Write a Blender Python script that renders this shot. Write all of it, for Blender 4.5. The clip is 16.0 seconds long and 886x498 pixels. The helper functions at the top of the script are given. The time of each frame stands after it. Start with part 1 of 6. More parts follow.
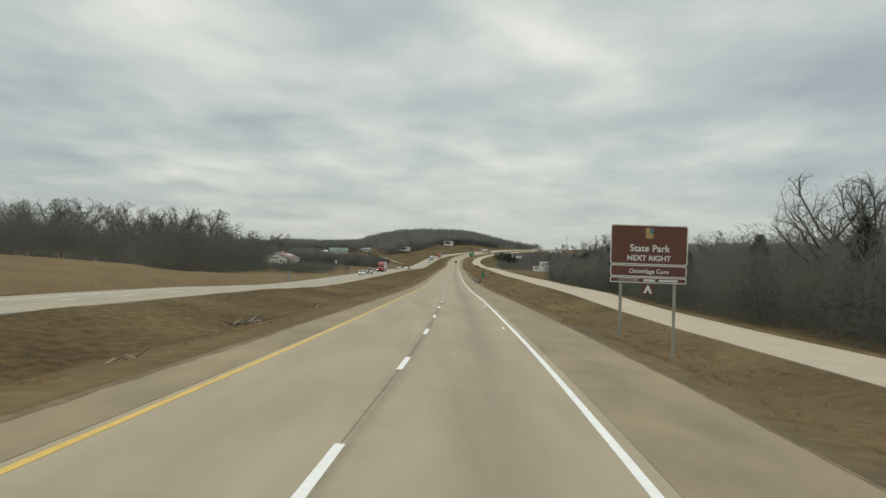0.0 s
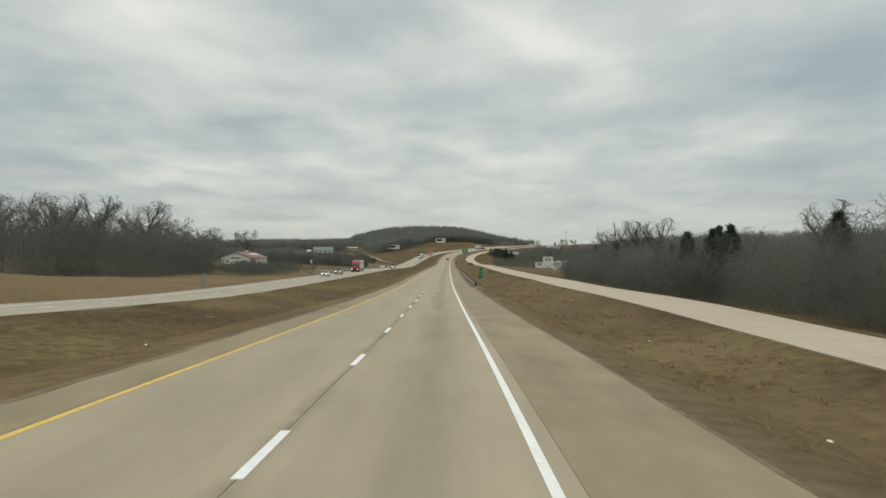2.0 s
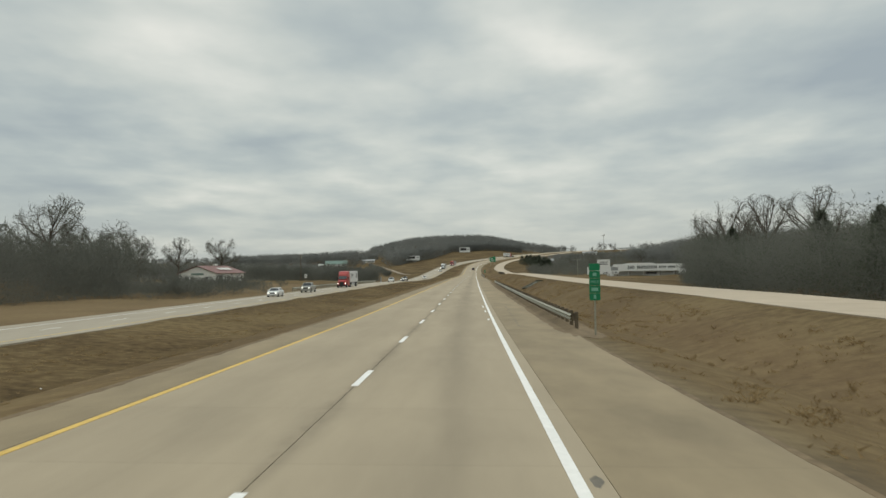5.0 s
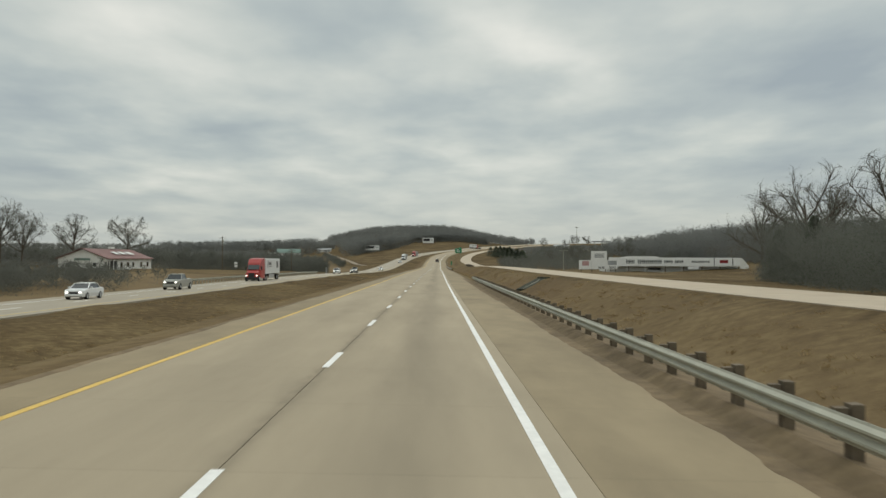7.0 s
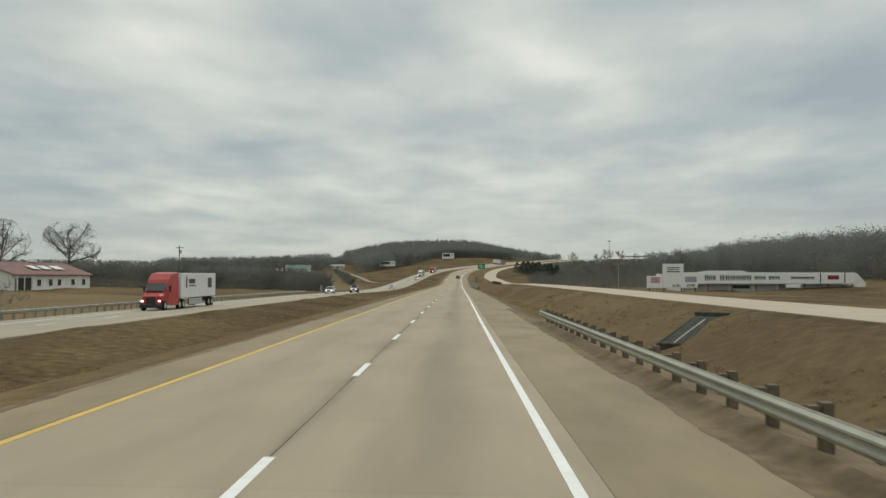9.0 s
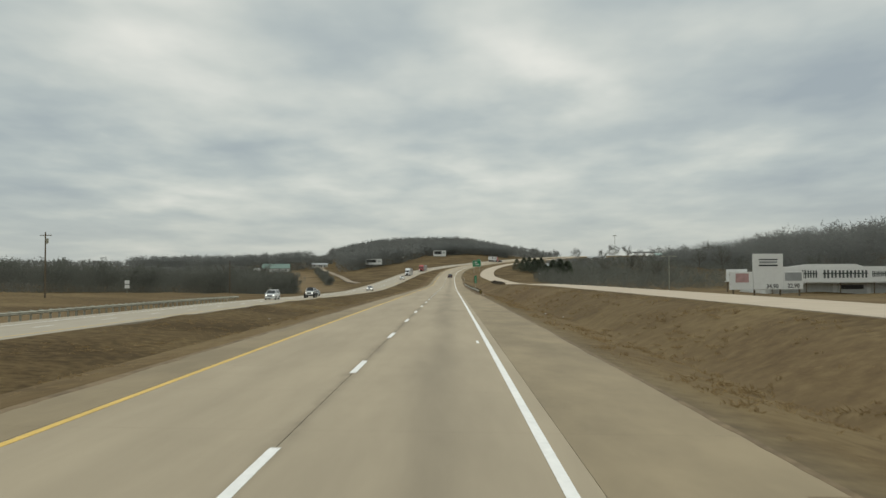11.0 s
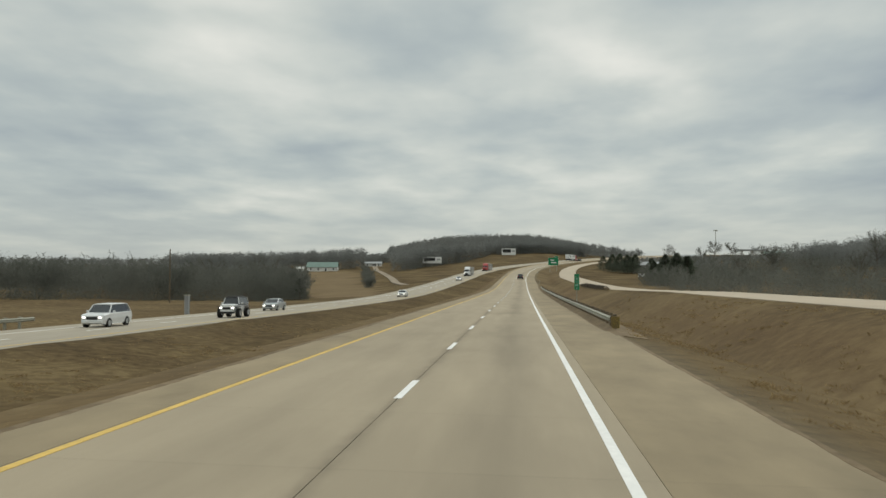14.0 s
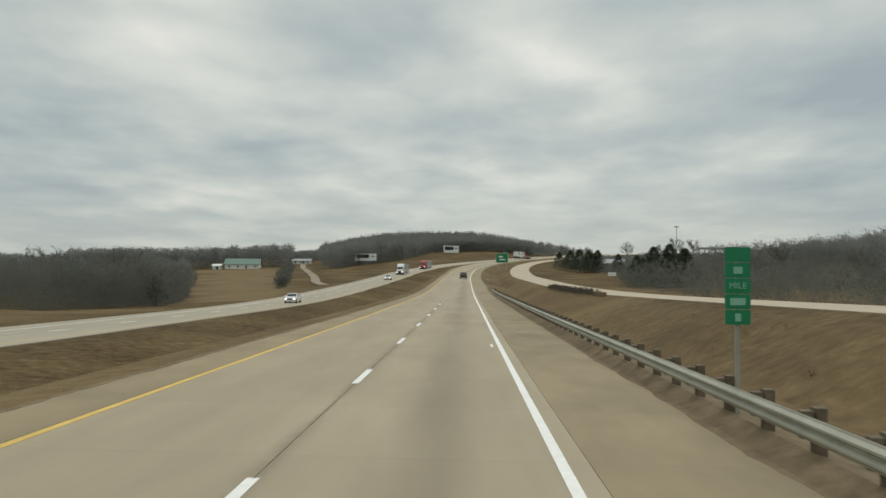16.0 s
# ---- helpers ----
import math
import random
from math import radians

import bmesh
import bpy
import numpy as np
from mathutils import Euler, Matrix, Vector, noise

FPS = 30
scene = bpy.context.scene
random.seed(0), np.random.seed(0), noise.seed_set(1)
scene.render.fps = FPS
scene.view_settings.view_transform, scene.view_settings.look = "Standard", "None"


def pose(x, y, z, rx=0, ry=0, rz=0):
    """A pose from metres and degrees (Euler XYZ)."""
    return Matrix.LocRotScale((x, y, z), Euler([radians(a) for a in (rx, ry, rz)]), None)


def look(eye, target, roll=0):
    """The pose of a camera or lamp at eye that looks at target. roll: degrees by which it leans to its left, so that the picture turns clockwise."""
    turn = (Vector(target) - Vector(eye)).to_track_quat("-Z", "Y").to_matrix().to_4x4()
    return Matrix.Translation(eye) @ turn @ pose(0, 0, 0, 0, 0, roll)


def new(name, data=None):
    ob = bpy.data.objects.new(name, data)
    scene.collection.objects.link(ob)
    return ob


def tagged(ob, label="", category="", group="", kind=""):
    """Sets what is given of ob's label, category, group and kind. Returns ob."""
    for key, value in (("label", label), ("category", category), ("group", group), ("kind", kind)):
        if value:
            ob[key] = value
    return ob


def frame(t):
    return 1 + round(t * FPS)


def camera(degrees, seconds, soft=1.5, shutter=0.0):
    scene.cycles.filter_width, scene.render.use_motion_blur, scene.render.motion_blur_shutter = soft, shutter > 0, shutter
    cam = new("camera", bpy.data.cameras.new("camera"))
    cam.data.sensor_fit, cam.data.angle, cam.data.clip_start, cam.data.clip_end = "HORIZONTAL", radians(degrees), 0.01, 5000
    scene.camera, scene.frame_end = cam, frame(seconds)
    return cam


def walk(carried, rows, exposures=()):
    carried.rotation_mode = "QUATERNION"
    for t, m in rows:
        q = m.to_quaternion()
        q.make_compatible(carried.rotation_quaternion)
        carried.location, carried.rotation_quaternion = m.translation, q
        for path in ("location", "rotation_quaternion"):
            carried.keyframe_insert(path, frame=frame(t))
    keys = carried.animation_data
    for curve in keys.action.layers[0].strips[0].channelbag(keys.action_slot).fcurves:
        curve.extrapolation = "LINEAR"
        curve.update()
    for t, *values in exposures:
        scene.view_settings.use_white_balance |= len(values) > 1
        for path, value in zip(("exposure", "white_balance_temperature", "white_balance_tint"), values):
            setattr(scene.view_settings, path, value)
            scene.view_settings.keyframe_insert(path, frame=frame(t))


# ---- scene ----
cam = camera(54.3, 16.0, soft=1.5, shutter=0.1)
walk(cam, [
    (0.0, pose(-0.49, -8.84, 2.62, 90.44, -1.95, 0.75)),
    (0.5, pose(0.07, 6.13, 2.33, 90.16, -1.02, 0.30)),
    (1.0, pose(0.49, 21.10, 2.06, 90.11, -1.06, 0.21)),
    (1.5, pose(0.78, 36.02, 1.83, 90.22, -1.74, 0.70)),
    (2.0, pose(1.00, 51.00, 1.50, 90.37, -0.87, 0.32)),
    (2.5, pose(1.11, 65.77, 1.20, 90.53, -0.71, 0.66)),
    (3.0, pose(1.14, 80.43, 0.85, 90.60, -0.27, 1.24)),
    (3.5, pose(1.12, 95.07, 0.45, 90.68, 0.48, 1.78)),
    (6.0, pose(0.60, 170.57, -0.75, 91.39, 1.27, 1.76)),
    (6.5, pose(0.54, 185.71, -0.92, 91.14, 1.04, -0.86)),
    (7.0, pose(0.46, 200.93, -1.04, 90.65, -0.15, -0.45)),
    (7.5, pose(0.41, 216.09, -1.14, 90.56, -0.22, -0.14)),
    (8.0, pose(0.40, 231.15, -1.21, 90.56, 0.04, 0.24)),
    (8.5, pose(0.40, 245.97, -1.25, 90.81, -0.02, 0.53)),
    (9.0, pose(0.40, 260.39, -1.34, 91.77, -0.06, 0.91)),
    (11.5, pose(0.47, 335.74, -1.58, 91.65, 0.45, 0.23)),
    (12.0, pose(0.45, 350.77, -1.64, 91.56, 0.72, 0.30)),
    (12.5, pose(0.40, 365.77, -1.72, 91.68, 0.80, 1.10)),
    (13.0, pose(0.42, 380.65, -1.78, 91.67, 0.29, 4.41)),
    (13.5, pose(0.52, 395.28, -1.81, 91.82, 0.06, 4.89)),
    (14.0, pose(0.64, 410.04, -1.93, 91.79, -0.04, 5.05)),
    (14.5, pose(0.71, 424.83, -2.04, 91.77, 0.02, 4.76)),
    (15.0, pose(0.74, 439.51, -2.09, 91.73, -0.46, 4.54)),
    (15.5, pose(0.75, 454.01, -2.16, 91.73, -0.51, 4.42)),
    (16.0, pose(0.73, 468.62, -2.28, 91.78, -0.32, 1.30)),
], exposures=[(0.0, 0.0), (3.7, 0.0), (5.8, -0.05), (16.0, -0.06)])

# ---- world, sun, exposure ----
SUN_EL, SUN_AZ = radians(48), radians(20)


def nlink(tree, a, b):
    tree.links.new(a, b)


def world_sky():
    w = bpy.data.worlds.new("overcast_sky")
    scene.world = w
    w.use_nodes = True
    nt = w.node_tree
    N = nt.nodes
    for n in list(N):
        N.remove(n)
    out = N.new("ShaderNodeOutputWorld")
    tc = N.new("ShaderNodeTexCoord")

    def math_(op, a, b=None, clamp=False):
        m = N.new("ShaderNodeMath")
        m.operation = op
        m.use_clamp = clamp
        for i, v in ((0, a), (1, b)):
            if v is None:
                continue
            if isinstance(v, (int, float)):
                m.inputs[i].default_value = v
            else:
                nlink(nt, v, m.inputs[i])
        return m.outputs[0]

    def vmath(op, a, b):
        m = N.new("ShaderNodeVectorMath")
        m.operation = op
        for i, v in ((0, a), (1, b)):
            if isinstance(v, tuple):
                m.inputs[i].default_value = v
            else:
                nlink(nt, v, m.inputs[i])
        return m.outputs[0]

    def noise_(vec, scale, detail, rough):
        n = N.new("ShaderNodeTexNoise")
        nlink(nt, vec, n.inputs["Vector"])
        n.inputs["Scale"].default_value = scale
        n.inputs["Detail"].default_value = detail
        n.inputs["Roughness"].default_value = rough
        return n

    d = tc.outputs["Generated"]
    sep = N.new("ShaderNodeSeparateXYZ")
    nlink(nt, d, sep.inputs[0])
    up = math_("MAXIMUM", sep.outputs[2], 0.0)
    lift = math_("ADD", up, 0.11)
    # cloud layer seen in perspective
    plane = N.new("ShaderNodeCombineXYZ")
    nlink(nt, math_("DIVIDE", sep.outputs[0], lift), plane.inputs[0])
    nlink(nt, math_("DIVIDE", sep.outputs[1], lift), plane.inputs[1])
    big = noise_(plane.outputs[0], 0.55, 6, 0.48)
    puff = N.new("ShaderNodeCombineXYZ")
    nlink(nt, math_("MULTIPLY", math_("DIVIDE", sep.outputs[0], lift), 0.95), puff.inputs[0])
    nlink(nt, math_("MULTIPLY", math_("DIVIDE", sep.outputs[1], lift), 0.66), puff.inputs[1])
    fine = noise_(puff.outputs[0], 1.9, 4, 0.46)
    small = noise_(puff.outputs[0], 5.0, 3.5, 0.5)
    cover = math_("ADD", math_("MULTIPLY", math_("SUBTRACT", big.outputs["Fac"], 0.5), 0.85),
                  math_("ADD", math_("MULTIPLY", math_("SUBTRACT", fine.outputs["Fac"], 0.5), 0.95),
                        math_("MULTIPLY", math_("SUBTRACT", small.outputs["Fac"], 0.5), 0.34)))
    # the larger light and dark clouds, and painted edge darkening: azimuth, elevation, half widths (degrees), lightness
    wob = vmath("SCALE", vmath("SUBTRACT", fine.outputs["Color"], (0.5, 0.5, 0.5)), (0, 0, 0))
    wob.node.inputs["Scale"].default_value = 0.10
    dw = vmath("ADD", d, wob)
    sw = N.new("ShaderNodeSeparateXYZ")
    nlink(nt, dw, sw.inputs[0])
    az = math_("ARCTAN2", sw.outputs[0], sw.outputs[1])
    el = math_("ARCSINE", sw.outputs[2])
    total = cover
    for a0, e0, wa, we, tilt, amp in CLOUDS_VIGNETTE:
        a0, e0, wa, we = (radians(v) for v in (a0, e0, wa, we))
        da = math_("SUBTRACT", az, a0)
        de = math_("SUBTRACT", el, e0)
        ct, st = math.cos(radians(tilt)), math.sin(radians(tilt))
        p = math_("ADD", math_("MULTIPLY", da, ct / wa), math_("MULTIPLY", de, st / wa))
        q = math_("ADD", math_("MULTIPLY", da, -st / we), math_("MULTIPLY", de, ct / we))
        r2 = math_("ADD", math_("MULTIPLY", p, p), math_("MULTIPLY", q, q))
        g = math_("EXPONENT", math_("MULTIPLY", r2, -1.0))
        total = math_("ADD", total, math_("MULTIPLY", g, amp))
    ramp = N.new("ShaderNodeValToRGB")
    nlink(nt, math_("ADD", math_("MULTIPLY", total, 1.0), 0.53), ramp.inputs[0])
    cr = ramp.color_ramp
    cr.elements[0].position, cr.elements[0].color = 0.05, (0.355, 0.412, 0.435, 1)
    cr.elements[1].position, cr.elements[1].color = 1.0, (0.84, 0.84, 0.765, 1)
    for pos, col in ((0.38, (0.480, 0.535, 0.522, 1)), (0.62, (0.615, 0.652, 0.605, 1))):
        e = cr.elements.new(pos)
        e.color = col
    # thicker grey air low down, brighter cloud towards the zenith
    low = math_("SUBTRACT", 1.0, math_("MULTIPLY", up, 9.0, True), True)
    mixl = N.new("ShaderNodeMix")
    mixl.data_type = "RGBA"
    nlink(nt, math_("MULTIPLY", low, 0.55), mixl.inputs[0])
    nlink(nt, ramp.outputs[0], mixl.inputs[6])
    mixl.inputs[7].default_value = (0.51, 0.535, 0.495, 1)
    zen = math_("ADD", 1.0, math_("MULTIPLY", math_("SUBTRACT", up, 0.36, True), 1.7))
    zc = N.new("ShaderNodeCombineXYZ")
    for i in range(3):
        nlink(nt, zen, zc.inputs[i])
    cl = vmath("MULTIPLY", mixl.outputs[2], zc.outputs[0])
    sky = N.new("ShaderNodeTexSky")
    sky.sky_type = "NISHITA"
    sky.sun_disc = False
    sky.sun_elevation, sky.sun_rotation = SUN_EL, SUN_AZ
    b1, b2, add = N.new("ShaderNodeBackground"), N.new("ShaderNodeBackground"), N.new("ShaderNodeAddShader")
    nlink(nt, sky.outputs[0], b1.inputs[0])
    b1.inputs[1].default_value = 0.006
    nlink(nt, cl, b2.inputs[0])
    b2.inputs[1].default_value = 0.93
    nlink(nt, b1.outputs[0], add.inputs[0])
    nlink(nt, b2.outputs[0], add.inputs[1])
    nlink(nt, add.outputs[0], out.inputs[0])


CLOUDS_VIGNETTE = [
    (-6.2, 14.2, 6.2, 2.6, -6, -0.15),
    (-9.5, 17.0, 4.5, 1.6, 0, -0.10),
    (5.7, 13.5, 5.0, 1.5, -24, 0.34),
    (9.5, 12.2, 3.0, 1.2, -10, 0.22),
    (-19.5, 13.6, 6.5, 2.6, 6, 0.28),
    (20.3, 11.2, 6.5, 1.5, 3, -0.22),
    (20.0, 14.0, 9.0, 3.4, 0, -0.13),
    (-12.0, 11.5, 5.0, 1.6, 0, 0.12),
    (-8.2, 8.5, 3.6, 0.8, -5, 0.20),
    (-17.5, 5.4, 4.0, 0.8, 0, 0.24),
    (1.2, 6.7, 4.0, 0.9, -12, 0.24),
    (-6.3, 5.6, 3.6, 0.7, 0, 0.18),
    (-1.2, 9.8, 5.0, 1.4, -4, -0.15),
    (-26.5, 9.6, 3.6, 0.9, 0, -0.22),
    (-26.0, 7.8, 3.0, 0.8, 0, 0.08),
    (20.0, 7.9, 4.5, 0.8, 10, 0.16),
    # no clouds: these two paint lens vignetting into the low sky left and right
    (26.0, 5.0, 8.0, 4.6, 0, -0.42),
    (-27.0, 4.5, 8.0, 4.2, 0, -0.34),
    (16.0, 17.0, 8.0, 0.9, 0, -0.18),
    (-14.0, 8.3, 4.0, 0.7, 0, -0.18),
    (13.0, 9.3, 4.0, 0.8, 8, -0.14),
    (-19.0, 17.5, 6.0, 1.0, 0, 0.18),
]
world_sky()
sun = new("sun", bpy.data.lights.new("sun", "SUN"))
sun.data.energy, sun.data.angle, sun.data.color = 0.9, radians(25), (1.0, 0.97, 0.92)
sun.matrix_world = look((0, 0, 0), (-math.sin(SUN_AZ) * math.cos(SUN_EL), -math.cos(SUN_AZ) * math.cos(SUN_EL), -math.sin(SUN_EL)))


# ---- materials ----
def material(name, cols, rough=0.85, scale=1.0, detail=6, metal=0.0, big=None, bump=0.0, bump_scale=20.0, rand=0.0, stretch=(1, 1, 1), spec=0.3):
    """Noise between the colours cols at scale (per metre); big: (scale, strength) of a second, larger mottling."""
    m = bpy.data.materials.new(name)
    m.use_nodes = True
    nt = m.node_tree
    N = nt.nodes
    b = N["Principled BSDF"]
    b.inputs["Roughness"].default_value = rough
    b.inputs["Metallic"].default_value = metal
    b.inputs["Specular IOR Level"].default_value = spec
    geo = N.new("ShaderNodeNewGeometry")
    mp = N.new("ShaderNodeMapping")
    mp.inputs["Scale"].default_value = stretch
    nlink(nt, geo.outputs["Position"], mp.inputs[0])
    n1 = N.new("ShaderNodeTexNoise")
    n1.inputs["Scale"].default_value = scale
    n1.inputs["Detail"].default_value = detail
    n1.inputs["Roughness"].default_value = 0.6
    nlink(nt, mp.outputs[0], n1.inputs["Vector"])
    fac = n1.outputs["Fac"]
    if big:
        n2 = N.new("ShaderNodeTexNoise")
        n2.inputs["Scale"].default_value = big[0]
        n2.inputs["Detail"].default_value = 5
        nlink(nt, mp.outputs[0], n2.inputs["Vector"])
        ma = N.new("ShaderNodeMath")
        ma.operation = "MULTIPLY_ADD"
        nlink(nt, n2.outputs["Fac"], ma.inputs[0])
        ma.inputs[1].default_value = big[1]
        mb = N.new("ShaderNodeMath")
        mb.operation = "SUBTRACT"
        nlink(nt, fac, mb.inputs[0])
        mb.inputs[1].default_value = big[1] * 0.5
        nlink(nt, mb.outputs[0], ma.inputs[2])
        fac = ma.outputs[0]
    if rand:
        inf = N.new("ShaderNodeNewGeometry")
        mc = N.new("ShaderNodeMath")
        mc.operation = "MULTIPLY_ADD"
        nlink(nt, inf.outputs["Random Per Island"], mc.inputs[0])
        mc.inputs[1].default_value = rand
        md = N.new("ShaderNodeMath")
        md.operation = "SUBTRACT"
        nlink(nt, fac, md.inputs[0])
        md.inputs[1].default_value = rand * 0.5
        nlink(nt, md.outputs[0], mc.inputs[2])
        fac = mc.outputs[0]
    ramp = N.new("ShaderNodeValToRGB")
    nlink(nt, fac, ramp.inputs[0])
    cr = ramp.color_ramp
    lo, hi = 0.3, 0.7
    cr.elements[0].position, cr.elements[0].color = lo, (*cols[0], 1)
    cr.elements[1].position, cr.elements[1].color = hi, (*cols[-1], 1)
    for i, c in enumerate(cols[1:-1]):
        e = cr.elements.new(lo + (hi - lo) * (i + 1) / (len(cols) - 1))
        e.color = (*c, 1)
    nlink(nt, ramp.outputs[0], b.inputs["Base Color"])
    if bump:
        n3 = N.new("ShaderNodeTexNoise")
        n3.inputs["Scale"].default_value = bump_scale
        n3.inputs["Detail"].default_value = 4
        nlink(nt, geo.outputs["Position"], n3.inputs["Vector"])
        bu = N.new("ShaderNodeBump")
        bu.inputs["Strength"].default_value = bump
        bu.inputs["Distance"].default_value = 0.05
        nlink(nt, n3.outputs["Fac"], bu.inputs["Height"])
        nlink(nt, bu.outputs[0], b.inputs["Normal"])
    return m


def lane_wear(m, width, centre_dark, joint=None):
    """Adds the oil-darkened middle band, the wheel paths and slab-to-slab tone of a concrete lane; UV is in metres."""
    nt = m.node_tree
    N = nt.nodes
    b = N["Principled BSDF"]
    src = b.inputs["Base Color"].links[0].from_socket
    uv = N.new("ShaderNodeUVMap")
    sp = N.new("ShaderNodeSeparateXYZ")
    nlink(nt, uv.outputs[0], sp.inputs[0])

    def op(kind, a, c=None, clamp=False):
        n = N.new("ShaderNodeMath")
        n.operation, n.use_clamp = kind, clamp
        for i, v in ((0, a), (1, c)):
            if v is None:
                continue
            if isinstance(v, (int, float)):
                n.inputs[i].default_value = v
            else:
                nlink(nt, v, n.inputs[i])
        return n.outputs[0]

    vec = N.new("ShaderNodeCombineXYZ")
    nlink(nt, op("MULTIPLY", sp.outputs[0], 0.8), vec.inputs[0])
    nlink(nt, op("MULTIPLY", sp.outputs[1], 0.055), vec.inputs[1])
    nz = N.new("ShaderNodeTexNoise")
    nz.inputs["Scale"].default_value, nz.inputs["Detail"].default_value = 1.0, 6
    nlink(nt, vec.outputs[0], nz.inputs["Vector"])
    q = op("DIVIDE", op("ADD", sp.outputs[0], op("MULTIPLY", op("SUBTRACT", nz.outputs["Fac"], 0.5), 0.9)), width)
    band = op("EXPONENT", op("MULTIPLY", op("MULTIPLY", q, q), -1.0))
    dark = op("MULTIPLY", op("MULTIPLY", band, op("MULTIPLY", nz.outputs["Fac"], 2.0)), centre_dark)
    slab = N.new("ShaderNodeTexWhiteNoise")
    slab.noise_dimensions = "1D"
    nlink(nt, op("FLOOR", op("DIVIDE", sp.outputs[1], 4.57)), slab.inputs["W"])
    tone = op("MULTIPLY", op("SUBTRACT", slab.outputs["Value"], 0.5), 0.045)
    fr = op("FRACT", op("DIVIDE", sp.outputs[1], 4.57))
    seam = op("MULTIPLY", op("LESS_THAN", fr, 0.004), 0.22)
    # fine cracks and patches with their own shape
    v2 = N.new("ShaderNodeCombineXYZ")
    nlink(nt, op("MULTIPLY", sp.outputs[0], 0.35), v2.inputs[0])
    nlink(nt, op("MULTIPLY", sp.outputs[1], 0.16), v2.inputs[1])
    pz = N.new("ShaderNodeTexNoise")
    pz.inputs["Scale"].default_value, pz.inputs["Detail"].default_value = 1.0, 3
    nlink(nt, v2.outputs[0], pz.inputs["Vector"])
    patch = op("MULTIPLY", op("MULTIPLY", op("SUBTRACT", pz.outputs["Fac"], 0.58), 6.0, True), 0.10)
    stain = 0.0
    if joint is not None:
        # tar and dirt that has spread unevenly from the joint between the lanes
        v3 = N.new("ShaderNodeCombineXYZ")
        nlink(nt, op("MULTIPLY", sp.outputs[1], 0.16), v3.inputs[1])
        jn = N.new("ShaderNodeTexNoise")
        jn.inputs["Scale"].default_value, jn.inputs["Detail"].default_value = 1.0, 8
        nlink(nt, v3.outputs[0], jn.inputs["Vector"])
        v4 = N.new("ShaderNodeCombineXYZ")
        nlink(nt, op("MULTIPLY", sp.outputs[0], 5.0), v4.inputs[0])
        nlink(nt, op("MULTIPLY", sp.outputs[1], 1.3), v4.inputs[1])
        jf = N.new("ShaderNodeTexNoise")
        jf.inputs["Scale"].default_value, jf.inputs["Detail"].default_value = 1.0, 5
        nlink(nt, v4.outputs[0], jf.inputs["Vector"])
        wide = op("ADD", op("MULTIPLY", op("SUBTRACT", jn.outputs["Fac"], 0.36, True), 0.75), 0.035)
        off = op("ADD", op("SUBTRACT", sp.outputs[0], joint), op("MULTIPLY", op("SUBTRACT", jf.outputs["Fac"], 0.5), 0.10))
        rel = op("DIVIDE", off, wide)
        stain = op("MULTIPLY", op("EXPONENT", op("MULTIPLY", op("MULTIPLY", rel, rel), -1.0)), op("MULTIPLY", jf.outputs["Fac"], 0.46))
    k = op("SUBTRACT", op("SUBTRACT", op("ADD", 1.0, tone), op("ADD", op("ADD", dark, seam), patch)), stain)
    cv = N.new("ShaderNodeCombineXYZ")
    for i in range(3):
        nlink(nt, k, cv.inputs[i])
    mu = N.new("ShaderNodeMix")
    mu.data_type, mu.blend_type = "RGBA", "MULTIPLY"
    mu.inputs[0].default_value = 1.0
    nlink(nt, src, mu.inputs[6])
    nlink(nt, cv.outputs[0], mu.inputs[7])
    nlink(nt, mu.outputs[2], b.inputs["Base Color"])
    return m


def ground_cover(m):
    """Mown pale fields and bare red-brown earth where the cover attribute says so."""
    nt = m.node_tree
    N = nt.nodes
    b = N["Principled BSDF"]
    src = b.inputs["Base Color"].links[0].from_socket
    at = N.new("ShaderNodeAttribute")
    at.attribute_name = "cover"
    sp = N.new("ShaderNodeSeparateColor")
    nlink(nt, at.outputs["Color"], sp.inputs[0])
    nz = N.new("ShaderNodeTexNoise")
    nz.inputs["Scale"].default_value, nz.inputs["Detail"].default_value = 0.5, 8
    for i, col in ((0, (0.218, 0.160, 0.094)), (1, (0.185, 0.115, 0.068)), (2, (0.27, 0.235, 0.175))):
        ad = N.new("ShaderNodeMath")
        ad.operation = "MULTIPLY_ADD"
        nlink(nt, nz.outputs["Fac"], ad.inputs[0])
        ad.inputs[1].default_value, ad.inputs[2].default_value = 1.2, 0.1
        mm = N.new("ShaderNodeMath")
        mm.operation, mm.use_clamp = "MULTIPLY", True
        nlink(nt, ad.outputs[0], mm.inputs[0])
        nlink(nt, sp.outputs[i], mm.inputs[1])
        mx = N.new("ShaderNodeMix")
        mx.data_type = "RGBA"
        nlink(nt, mm.outputs[0], mx.inputs[0])
        nlink(nt, src, mx.inputs[6])
        mx.inputs[7].default_value = (*col, 1)
        src = mx.outputs[2]
    nlink(nt, src, b.inputs["Base Color"])


def shades(r, g, b, k=0.12):
    return [(r * (1 - k), g * (1 - k), b * (1 - k)), (r, g, b), (r * (1 + k), g * (1 + k), b * (1 + k))]


M_CONC = material("road_concrete", shades(0.335, 0.295, 0.230, 0.10), 0.9, 0.9, 8, big=(0.11, 0.5), bump=0.15, bump_scale=60, stretch=(1, 0.12, 1))
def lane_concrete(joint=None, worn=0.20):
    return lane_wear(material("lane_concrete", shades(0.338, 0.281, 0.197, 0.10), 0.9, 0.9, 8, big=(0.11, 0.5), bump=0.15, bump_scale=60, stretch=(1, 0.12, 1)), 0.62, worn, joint)


